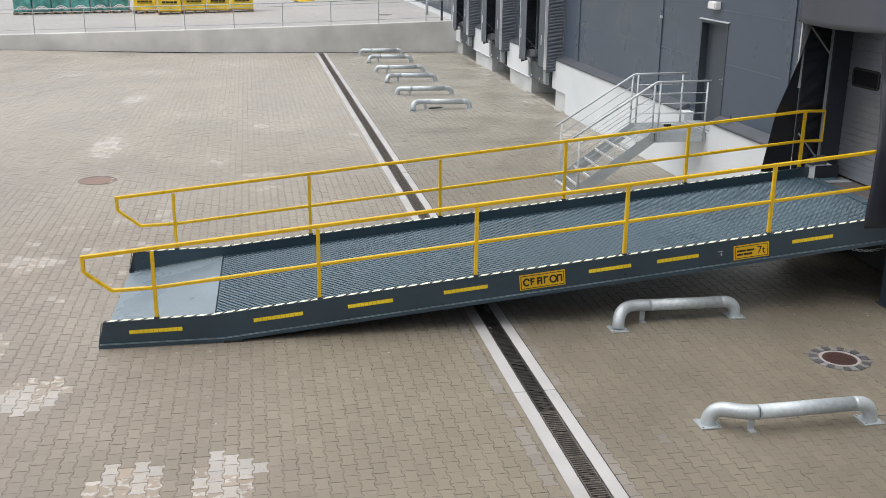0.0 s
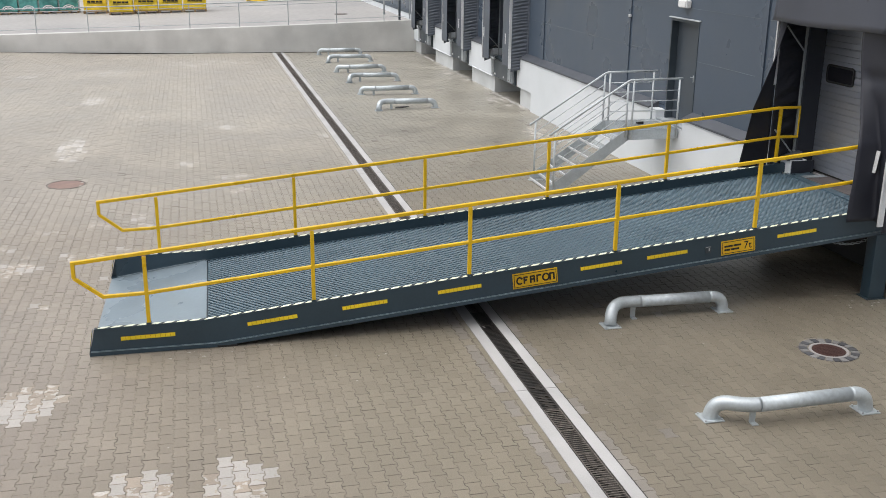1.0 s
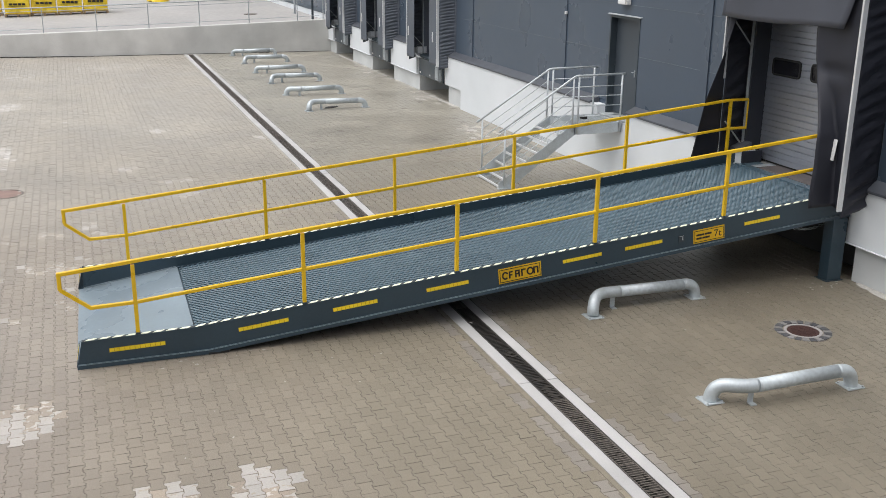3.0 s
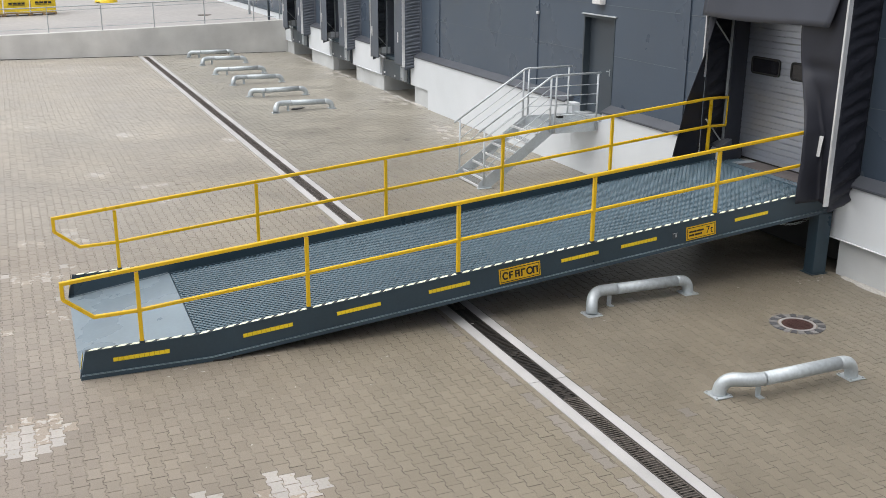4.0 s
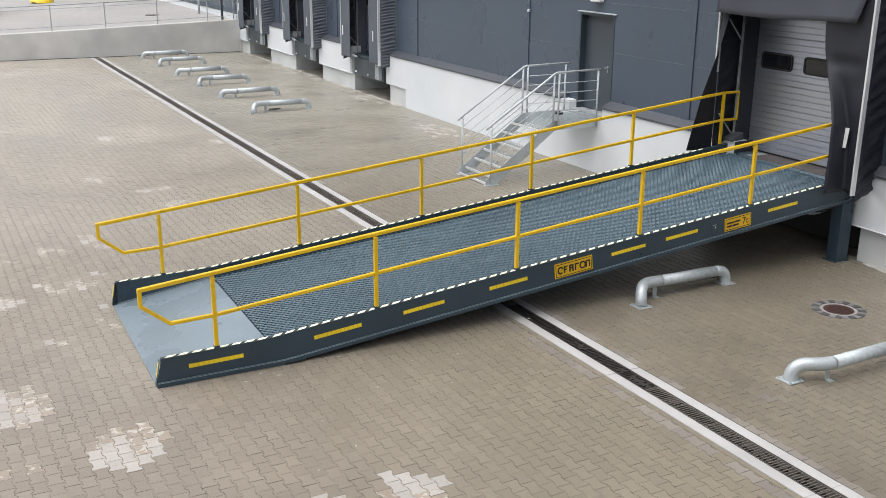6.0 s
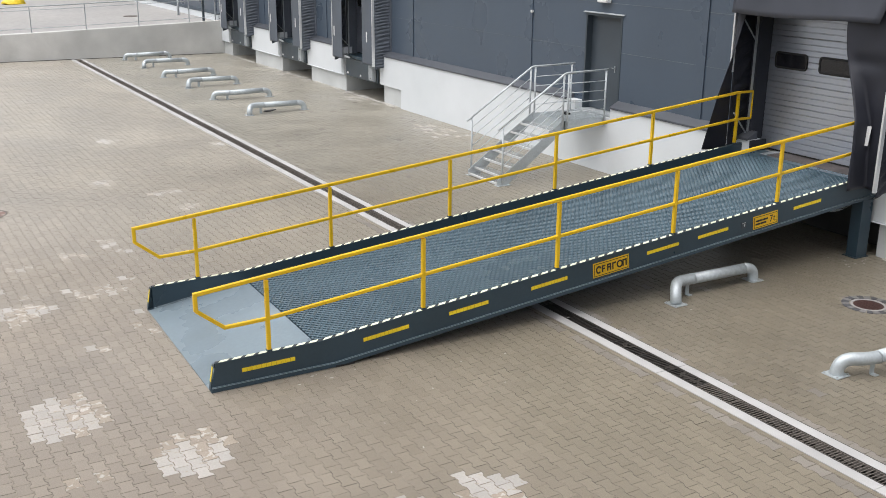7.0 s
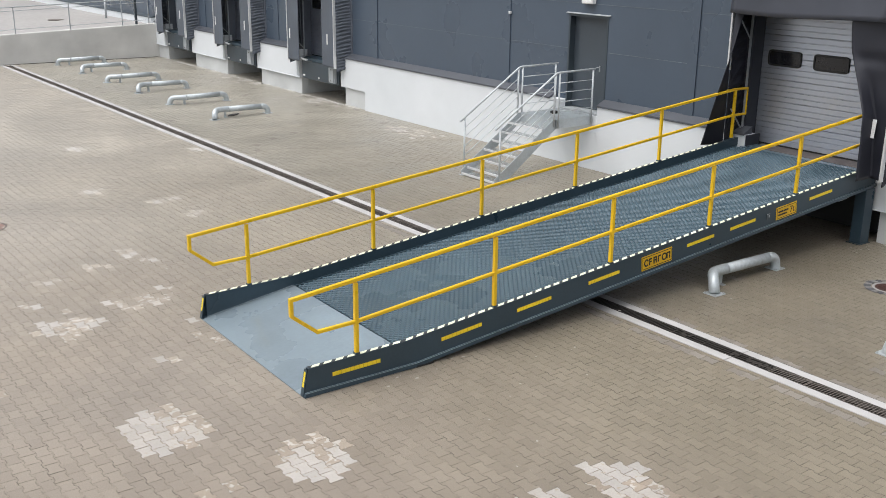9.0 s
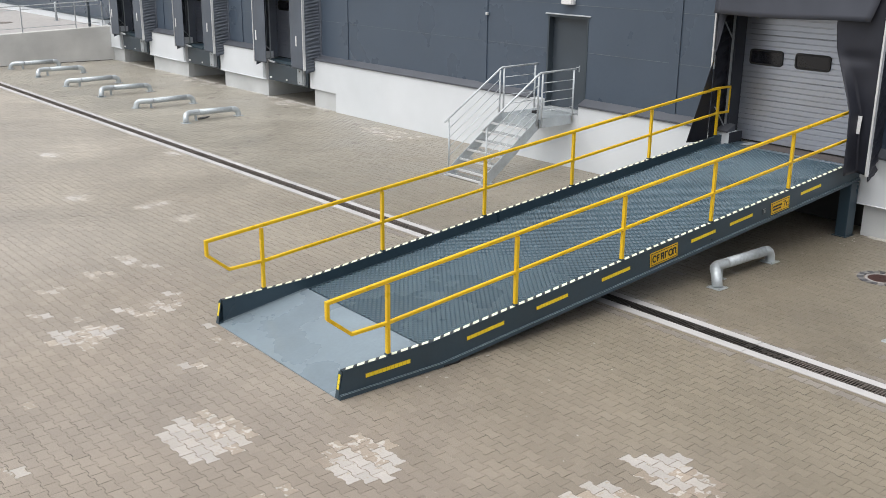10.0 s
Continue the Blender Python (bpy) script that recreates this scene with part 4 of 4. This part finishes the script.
    z_left, cut_a, cut_b = (0.207, 0.45, span - 0.22) if flare > 0 else (0.23, 0.51, span - 0.22)
    left = [p for p in line[:34] if p.x < cut_a - 0.02] + [Vector((cut_a, 0, z_left))]
    right = [Vector((cut_b, 0, 0.2154))] + [p for p in line if p.x > cut_b + 0.02]
    part("elbow", sweep(bmesh.new(), left, circle(0.079, 20), up=(0.3, 1, 0.2), smooth=True), ZINC, g, "bright galvanised elbow")
    part("elbow", sweep(bmesh.new(), right, circle(0.079, 20), up=(0.3, 1, 0.2), smooth=True), ZINC, g, "bright galvanised elbow")
    part("pipe", sweep(bmesh.new(), [(cut_a + 0.002, 0, z_left), (cut_b - 0.002, 0, 0.2154)], circle(0.079, 20), up=(0.3, 1, 0.2), smooth=True), ZINCP, g, "streaky dull galvanised pipe")
    for x, y in ((0, f), (span, 0)):
        base = part("base_plate", boxed(x - 0.115, x + 0.115, y - 0.115, y + 0.115, 0.002, 0.014, bevel=0.003), ZINC, g)
        for dx in (-0.093, 0.093):
            for dy in (-0.093, 0.093):
                part("bolt", disc(bmesh.new(), x + dx, y + dy, 0.0145, 0.03, 0.013, 6), ZINCD, base)
    for x, z in ((cut_a, z_left), (cut_b, 0.2154)):
        part("weld_ring", sweep(bmesh.new(), [(x - 0.006, 0, z), (x + 0.006, 0, z)], circle(0.0805, 20), up=(0.3, 1, 0.2)), ZINC, g)
    bm = bmesh.new()
    bx = 0.35 if flare > 0 else 0.38
    box(bm, bx, bx + 0.07, 0.0, 0.012, 0.015, 0.17)
    box(bm, bx, bx + 0.07, -0.075, -0.001, 0.003, 0.0145)
    part("bracket", bm, ZINC, g, "flat steel bracket")
    return g


GUIDES = ((-4.315, -3.28, 1), (-4.32, -0.155, -1), (-4.36, 2.52, 1), (-4.3, 17.07, -1), (-4.31, 19.83, 1), (-4.28, 22.9, -1), (-4.31, 25.35, 1), (-4.25, 28.6, -1), (-4.28, 31.02, 1))
first = {1: None, -1: None}
for x, y, flare in GUIDES:
    if first[flare] is None:
        first[flare] = build_guide(flare)
        first[flare].matrix_world = pose(x, y, 0)
    else:
        copy_thing(first[flare], pose(x, y, 0))


# ---- drain ----
def build_drain():
    d = empty("drain_channel")
    tagged(d, "iron-grated drain channel between pale concrete strips", "drain", kind="structure")
    for a, b in ((DRAIN_L, DRAIN_CL), (DRAIN_CR, DRAIN_R)):
        y = -16.0
        k = 0
        while y < 31.8:
            step = 3.0 if k % 2 else 4.0
            e = min(31.85 - 0.07 * a, y + step - 0.008)
            part("edge_strip", boxed(a, b, y, e, -0.16, 0.005 + 0.0015 * (k % 3), bevel=0.003), CONCRETE, d)
            y += step
            k += 1
    part("seam", boxed(DRAIN_R + 0.001, DRAIN_R + 0.013, -16, 31.8, -0.02, 0.0025), IRONB, d, "dark sealed seam")
    # cut paving blocks that make up the last hand's width beside the strip
    bm = bmesh.new()
    for k in range(-80, 159):
        box(bm, -6.213, DRAIN_L - 0.005, 0.2 * k + 0.003, 0.2 * k + 0.197, -0.02, 0.001 * math.sin(2.3 * k))
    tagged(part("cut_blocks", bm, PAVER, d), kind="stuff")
    # black bed and frame hold the channel's shade in their colour
    part("channel_bed", boxed(DRAIN_CL + 0.001, DRAIN_CR - 0.001, -16, 32.2, -0.16, -0.1), BLACK, d)
    bm = bmesh.new()
    for x in (DRAIN_CL + 0.002, DRAIN_CR - 0.014):
        box(bm, x, x + 0.012, -16, 32.2, -0.1, 0.003)
    part("frame", bm, IRONB, d)
    # near gratings, each a casting of its own, with slots across
    bm = bmesh.new()
    box(bm, DRAIN_CL + 0.015, DRAIN_CL + 0.024, 0, 0.494, -0.03, 0.0)
    box(bm, DRAIN_CR - 0.024, DRAIN_CR - 0.015, 0, 0.494, -0.03, 0.0)
    for i in range(13):
        y = i * 0.04
        box(bm, DRAIN_CL + 0.0245, DRAIN_CR - 0.0245, y, y + 0.0115, -0.005, -0.001)
    me = bpy.data.meshes.new("grating")
    bm.to_mesh(me)
    bm.free()
    me.materials.append(IRON)
    dark_bars = me.copy()
    dark_bars.materials.clear()
    dark_bars.materials.append(IRONB)
    # six gratings at the ramp's near side have a darker colour
    for i in range(96):
        share("grating", dark_bars if 27 <= i <= 32 else me, d, pose(0, -16 + 0.5 * i, 0))
    # silt and leaf litter caught in some of the slots
    silt = random.Random(3)
    bm = bmesh.new()
    for i in range(18, 38):
        for j in range(12):
            y = -16 + 0.5 * i + 0.04 * j
            if noise.noise((0.9 * y, 4.2, 0.0)) + 0.5 * noise.noise((4.0 * y, 1.7, 0.0)) > 0.08:
                x = silt.uniform(DRAIN_CL + 0.03, DRAIN_CR - 0.1)
                box(bm, x, min(DRAIN_CR - 0.026, x + silt.uniform(0.05, 0.16)), y + 0.0125, y + 0.0385, -0.02, -0.004)
    part("silt", bm, SILT, d, "dark silt caught in the slots")


build_drain()


# ---- manholes ----
def build_manhole(x, y, r, setts):
    m = empty("manhole_cover", pose(x, y, 0))
    tagged(m, "rusty round manhole cover in a ring of granite setts" if setts else "rusty red round manhole cover in the paving", "manhole")
    lid_r = 0.2 if setts else 0.34
    bm = bmesh.new()
    sweep(bm, [((lid_r + 0.025) * math.cos(a), (lid_r + 0.025) * math.sin(a), 0.0) for a in np.linspace(0, 2 * math.pi, 40, endpoint=False)], [(-0.016, -0.02), (0.016, -0.02), (0.016, 0.004), (-0.016, 0.004)], closed=True)
    part("frame", bm, RING if setts else IRON, m)
    bm = disc(bmesh.new(), 0, 0, -0.03, 0.0, lid_r, 40)
    for i in range(-4, 5):
        for j in range(-4, 5):
            px, py = i * lid_r / 5, j * lid_r / 5
            if px * px + py * py < (lid_r * 0.82) ** 2:
                box(bm, px - 0.012, px + 0.012, py - 0.012, py + 0.012, 0.0003, 0.004 if setts else 0.001)
    part("lid", bm, RUST if setts else RUSTP, m, "rusty cast iron lid" if setts else "dusty pinkish cast iron lid")
    if setts:
        part("bed", disc(bmesh.new(), 0, 0, -0.02, -0.004, r + 0.01, 40), JOINT, m)
        n = 22
        for i in range(n):
            a0, a1 = 2 * math.pi * i / n + 0.025, 2 * math.pi * (i + 1) / n - 0.025
            r0, r1 = lid_r + 0.06, r
            out = [(r0 * math.cos(a0), r0 * math.sin(a0)), (r1 * math.cos(a0), r1 * math.sin(a0)), (r1 * math.cos(a1), r1 * math.sin(a1)), (r0 * math.cos(a1), r0 * math.sin(a1))]
            part("sett", prism(bmesh.new(), out, "z", -0.02, 0.006 + 0.004 * random.random()), COB_D if i % 2 else COB_L, m)


build_manhole(*MANHOLES[0], True)
build_manhole(*MANHOLES[1], False)


# ---- stacks on the upper yard ----
def build_stack(kind, x, y, w, h):
    z = retaining_top(x) - 0.06
    s = empty("pallet_stack", pose(x, y, z))
    yellow = kind == "yellow"
    tagged(s, "yellow film-wrapped pallet of building blocks with dark print" if yellow else "teal film-wrapped pallet of building material", "pallet stack", group="yellow pallets" if yellow else "teal pallets")
    for i in range(3):
        part("pallet_runner", boxed(-w / 2 + i * (w - 0.1) / 2, -w / 2 + i * (w - 0.1) / 2 + 0.1, 0, 0.98, 0.002, 0.1), WOOD, s)
    part("pallet_deck", boxed(-w / 2, w / 2, -0.01, 1.0, 0.101, 0.14), WOOD, s)
    bm = boxed(-w / 2 + 0.02, w / 2 - 0.02, 0.0, 0.98, 0.141, h, bevel=0.05)
    bmesh.ops.subdivide_edges(bm, edges=list(bm.edges), cuts=3, use_grid_fill=True)
    for q in bm.verts:
        q.co.y += 0.02 * math.sin(9 * q.co.z + 5 * q.co.x + x)
        q.co.x += 0.012 * math.sin(7 * q.co.z + x)
    load = part("wrapped_load", bm, YWRAP if yellow else TEAL, s)
    if yellow:
        bars = ((-0.36, -0.2, 0.42, 0.52), (-0.17, 0.02, 0.42, 0.52), (0.05, 0.2, 0.42, 0.52), (0.23, 0.38, 0.42, 0.52), (-0.38, 0.38, 0.37, 0.385))
        for a, b, c, e in bars:
            part("print_bar", boxed(a, b, -0.03, -0.022, c + 0.14, e + 0.14), INK, load)
    else:
        for r0, z in ((0.3, 0.2), (0.2, 0.2)):
            arc = [(r0 * math.cos(a), -0.028, z + 0.75 * r0 * math.sin(a)) for a in np.linspace(0.15, math.pi - 0.15, 9)]
            part("film_mark", sweep(bmesh.new(), arc, [(-0.022, -0.004), (0.022, -0.004), (0.022, 0.004), (-0.022, 0.004)], up=(0, 1, 0)), LAMPW, load, "white arched film mark")


for i in range(4):
    build_stack("yellow", -12.85 + 1.215 * i, 43.0 - 0.25 * (i == 0), 1.19, 1.5)
build_stack("yellow", -14.2, 44.0, 1.19, 1.5)
for i in range(6):
    build_stack("teal", -20.6 + 1.0 * i, 45.6 - 0.1 * i, 0.95, 1.5)
bm = bmesh.new()
bmesh.ops.create_icosphere(bm, subdivisions=3, radius=0.6)
for q in bm.verts:
    q.co.z = max(0, q.co.z * 0.6) + 0.0
    q.co += noise.noise_vector(q.co * 3) * 0.1
    q.co.z = max(0.003, q.co.z)
heap = tagged(part("material_sack", bm, YWRAP), "slumped yellow sack with orange sheet on the upper yard", "sack")
heap.matrix_world = pose(-5.6, 49.8, retaining_top(-5.6) - 0.06)


# ---- block paving ----
PATCHES = ((-12.38, 0.25, 0.36, 0.42, 1.15), (-11.45, -1.12, 0.36, 0.4, 0.9), (-9.27, -3.4, 0.28, 0.42, 1.0), (-10.22, -3.36, 0.3, 0.42, 0.75))
PATCHES += ((-12.3, 3.66, 0.42, 0.3, 0.85), (-12.3, 4.1, 0.4, 0.25, 0.3), (-11.56, 4.26, 0.12, 0.12, 1.1), (-11.15, 4.25, 0.13, 0.11, 1.1), (-11.28, 3.97, 0.26, 0.1, 0.7), (-10.93, 4.03, 0.2, 0.11, 0.8), (-10.72, 4.42, 0.13, 0.1, 0.7))
PATCHES += ((-12.1, 5.68, 0.18, 0.11, 0.75), (-11.82, 5.53, 0.13, 0.1, 0.5), (-11.3, 5.98, 0.16, 0.15, 0.6), (-11.0, 5.97, 0.16, 0.11, 0.5), (-10.58, 6.4, 0.14, 0.22, 0.8), (-10.42, 5.82, 0.13, 0.1, 0.7), (-12.54, 4.77, 0.13, 0.11, 0.7), (-11.72, 1.96, 0.12, 0.1, 0.6), (-10.93, 2.93, 0.1, 0.1, 1.6))
PATCHES += ((-8.62, 15.0, 0.22, 0.2, 0.8), (-10.76, 17.0, 0.2, 0.2, 0.5), (-9.0, 28.2, 0.8, 0.5, 0.3), (-12.45, 20.0, 0.3, 0.6, 1.1), (-15.1, 25.8, 0.4, 0.4, 0.5), (-6.4, 13.4, 0.14, 0.25, 0.7), (-9.75, 10.75, 0.25, 0.2, 0.5), (-8.7, 8.05, 0.2, 0.15, 0.7))
PATCHES += ((-11.1, 2.5, 0.12, 0.1, 0.8), (-10.9, 2.28, 0.1, 0.1, 0.8), (-13.55, 2.05, 0.12, 0.1, 0.8), (-12.5, -1.2, 0.26, 0.13, 0.32), (-14.2, 0.8, 0.2, 0.12, 0.35))
PATCHES += ((-12.35, 12.7, 0.26, 1.3, 0.75), (-8.75, 9.3, 0.3, 0.16, 0.9), (-0.8, 12.3, 0.45, 0.9, 0.3), (-12.4, 27.0, 0.5, 1.0, 0.25), (-9.0, 29.0, 1.8, 0.8, 0.22), (-0.2, 18.4, 0.35, 1.3, 0.3), (-0.2, 24.0, 0.35, 1.3, 0.3))
BLOCK = [(0.0815, 0.0985), (0.0815, 0.064), (0.0575, 0.036), (0.0575, -0.036), (0.0815, -0.064), (0.0815, -0.0985), (-0.0815, -0.0985), (-0.0815, -0.064), (-0.0575, -0.036), (-0.0575, 0.036), (-0.0815, 0.064), (-0.0815, 0.0985)]
SINGLE = (-12.95, -11.0, -1.9, 1.0)


def build_paving():
    rng = np.random.default_rng(5)
    outer = np.array(BLOCK) * np.array([0.962, 0.988])
    inner = np.array(BLOCK) * np.array([0.93, 0.976])
    top_z, mid_z, low_z = 0.0, -0.0035, -0.02
    near_v = np.concatenate([np.c_[inner, np.full(12, top_z)], np.c_[outer, np.full(12, mid_z)], np.c_[outer, np.full(12, low_z)]])
    far_v = np.concatenate([np.c_[np.array(BLOCK) * 0.97, np.full(12, top_z)], np.c_[np.array(BLOCK) * 0.985, np.full(12, low_z)]])
    order = list(range(12))[::-1]
    near_f = [tuple(order)] + [(i, (i + 1) % 12, 12 + (i + 1) % 12, 12 + i) for i in range(12)] + [(12 + i, 12 + (i + 1) % 12, 24 + (i + 1) % 12, 24 + i) for i in range(12)]
    far_f = [tuple(order)] + [(i, (i + 1) % 12, 12 + (i + 1) % 12, 12 + i) for i in range(12)]
    near_f = [f[::-1] if len(f) == 4 else f for f in near_f]
    far_f = [f[::-1] if len(f) == 4 else f for f in far_f]
    sets = {"near": ([], [], []), "far": ([], [], [])}
    counts = {"near": 0, "far": 0}
    singles = []
    for k in range(-175, 16):
        x = k * 0.14
        for jj in range(-81, 165):
            y = jj * 0.2 + (0.1 if k % 2 else 0)
            if x < -24 or y > wall_y(x) - 0.02 or y < -16:
                continue
            if DRAIN_L - 0.03 < x < DRAIN_R + 0.03:
                continue
            if x > 0.0 and not any(a + 0.0 < y < b for a, b in (*[(g, g + 2.7) for g in DOCKS], RAMP_GAP)):
                continue
            if any(math.hypot(x - mx, y - my) < mr - 0.02 for mx, my, mr in MANHOLES):
                continue
            pale = 0.0002 if x < DRAIN_L else 0.0
            fully = 0.3
            for i, (cx, cy, rx, ry, p) in enumerate(PATCHES):
                q = ((x - cx) / rx) ** 2 + ((y - cy) / ry) ** 2
                if q < 1.7:
                    fully = max(fully, 0.72 if i < 4 else 0.5 if i == 4 or cy > 10 else 0.0)
                    pale = max(pale, p * min(1.0, 1.75 - q))
            roll = rng.random()
            lean = 0.0
            for cx, cy, rx, ry, p in PATCHES[:4]:
                if ((x - cx) / rx) ** 2 + ((y - cy) / ry) ** 2 < 1.7:
                    lx, ly = {-12.38: (0.85, 0.3), -11.45: (0.35, 0.95), -9.27: (0.0, -0.5), -10.22: (0.1, -0.45)}[cx]
                    lean = lx * (x - cx) / rx + ly * (y - cy) / ry
            white = 2 if roll + lean < pale * fully else 1 if roll < pale * 1.5 else 0
            batch = white
            if not white:
                batch = 3 if x > DRAIN_R else 0
                if (DRAIN_L - 0.17 < x < DRAIN_R + 0.17 and y < 6 and rng.random() < 0.75) or (x > DRAIN_R and rng.random() < 0.008):
                    batch = 4
            h, tx, ty = rng.normal(0, 0.0007), rng.normal(0, 0.004), rng.normal(0, 0.004)
            if SINGLE[0] < x < SINGLE[1] and SINGLE[2] < y < SINGLE[3] and len(singles) < 300:
                singles.append((x, y, h, tx, ty, white))
                continue
            kind = "near" if -6.5 < y < 9 and -16 < x < 0.2 else "far"
            src = near_v if kind == "near" else far_v
            v = src.copy()
            v[:, 2] += h + tx * v[:, 0] + ty * v[:, 1] + rise(x, y)
            v[:, 0] += x
            v[:, 1] += y
            vs, fs, ms = sets[kind]
            off = counts[kind]
            counts[kind] += len(v)
            vs.append(v)
            fs.extend([tuple(i + off for i in f) for f in (near_f if kind == "near" else far_f)])
            ms.extend([batch] + [1 if white else 5] * 12 + [5] * 12 if kind == "near" else [batch] * len(far_f))
    floor = empty("pavement")
    tagged(floor, "beige-grey interlocking concrete block paving with pale patches", "pavement", kind="structure")
    for kind in ("near", "far"):
        vs, fs, ms = sets[kind]
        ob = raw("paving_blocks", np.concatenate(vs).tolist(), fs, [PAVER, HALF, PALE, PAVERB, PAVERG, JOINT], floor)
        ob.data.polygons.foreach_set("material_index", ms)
        tagged(ob, kind="stuff")
    meshes = {}
    for white in (0, 1, 2):
        me = bpy.data.meshes.new("paving_block")
        me.from_pydata(near_v.tolist(), [], near_f)
        me.materials.append((PAVER, HALF, PALE)[white])
        me.materials.append(JOINT)
        me.materials.append(HALF)
        me.polygons.foreach_set("material_index", [0] + [2 if white else 1] * 12 + [1] * 12)
        meshes[white] = me
    for x, y, h, tx, ty, white in singles:
        share("paving_block", meshes[white], floor, pose(x, y, h, math.degrees(ty), -math.degrees(tx), 0))


build_paving()

# mortar crumbs at the dock pits and the ramp leg
rng = random.Random(11)
bm = bmesh.new()
spots = [(-0.3, g + 1.2, 0.25, 1.3, 34) for g in DOCKS] + [(-0.4, -0.16, 0.4, 0.3, 20), (-9.3, -0.15, 0.7, 0.12, 10), (-6, 3.5, 5, 5, 14), (-9, -2, 4, 2, 16), (-2.5, -1.5, 2, 1.5, 12)]
for cx, cy, rx, ry, n in spots:
    for i in range(n):
        x, y, s = cx + rng.uniform(-rx, rx), cy + rng.uniform(-ry, ry), rng.uniform(0.006, 0.02) * (2.2 if rx < 0.4 else 1)
        made = bmesh.ops.create_icosphere(bm, subdivisions=1, radius=s)["verts"]
        turn = rng.uniform(0, 3.14) if rx != 0.25 else rng.uniform(1.3, 1.8)
        for q in made:
            a, b = q.co.x * rng.uniform(0.8, 1.9), q.co.y * rng.uniform(0.6, 1.1)
            q.co = Vector((x + a * math.cos(turn) - b * math.sin(turn), y + a * math.sin(turn) + b * math.cos(turn), max(0.0005, q.co.z * 0.2 + 0.001)))
# ragged mortar edge along the foot of the plinth
for y0, y1 in ((-6.0, -0.3), (16.2, 31.8)):
    steps = int((y1 - y0) / 0.14)
    rows = []
    for i in range(steps + 1):
        y = y0 + (y1 - y0) * i / steps
        reach = 0.04 + 0.12 * max(0.0, noise.noise((1.3 * y, 0.2, 0.0)) + 0.15) + 0.05 * noise.noise((6.0 * y, 3.1, 0.0))
        rows.append([bm.verts.new((0.084, y, 0.012)), bm.verts.new((0.05 - max(0.0, reach), y, 0.009)), bm.verts.new((0.04 - max(0.0, reach), y, -0.004))])
    for i, (c, e) in enumerate(zip(rows, rows[1:])):
        if rng.random() < 0.82:
            bm.faces.new((c[0], c[1], e[1], e[0]))
            bm.faces.new((c[1], c[2], e[2], e[1]))
bmesh.ops.recalc_face_normals(bm, faces=bm.faces)
tagged(part("mortar_crumbs", bm, DEBRIS), "pale mortar crumbs scattered on the paving", "debris", kind="stuff")

cover = tagged(empty("manhole_cover", pose(-2.4, 37.4, retaining_top(-2.4) - 0.06)), "dark round manhole cover on the upper yard", "manhole")
part("lid", disc(bmesh.new(), 0, 0, 0.003, 0.014, 0.3, 32), IRON, cover)
part("frame", sweep(bmesh.new(), [(0.33 * math.cos(a), 0.33 * math.sin(a), 0.008) for a in np.linspace(0, 2 * math.pi, 32, endpoint=False)], square(0.02, 0.003), closed=True), IRON, cover)

# scrap under the wheel guide that stands by the first dock
scrap = tagged(empty("rubber_scrap", pose(-3.55, 17.28, 0.0, 0, 0, 12)), "dark flat scrap lying under a wheel guide", "scrap")
bm = bmesh.new()
prism(bm, [(-0.24, -0.07), (-0.05, -0.1), (0.14, -0.03), (0.28, 0.07), (0.1, 0.12), (-0.12, 0.09)], "z", 0.003, 0.02)
bmesh.ops.bevel(bm, geom=list(bm.edges), offset=0.004, segments=1, affect="EDGES")
part("sheet", bm, RUBBER, scrap)
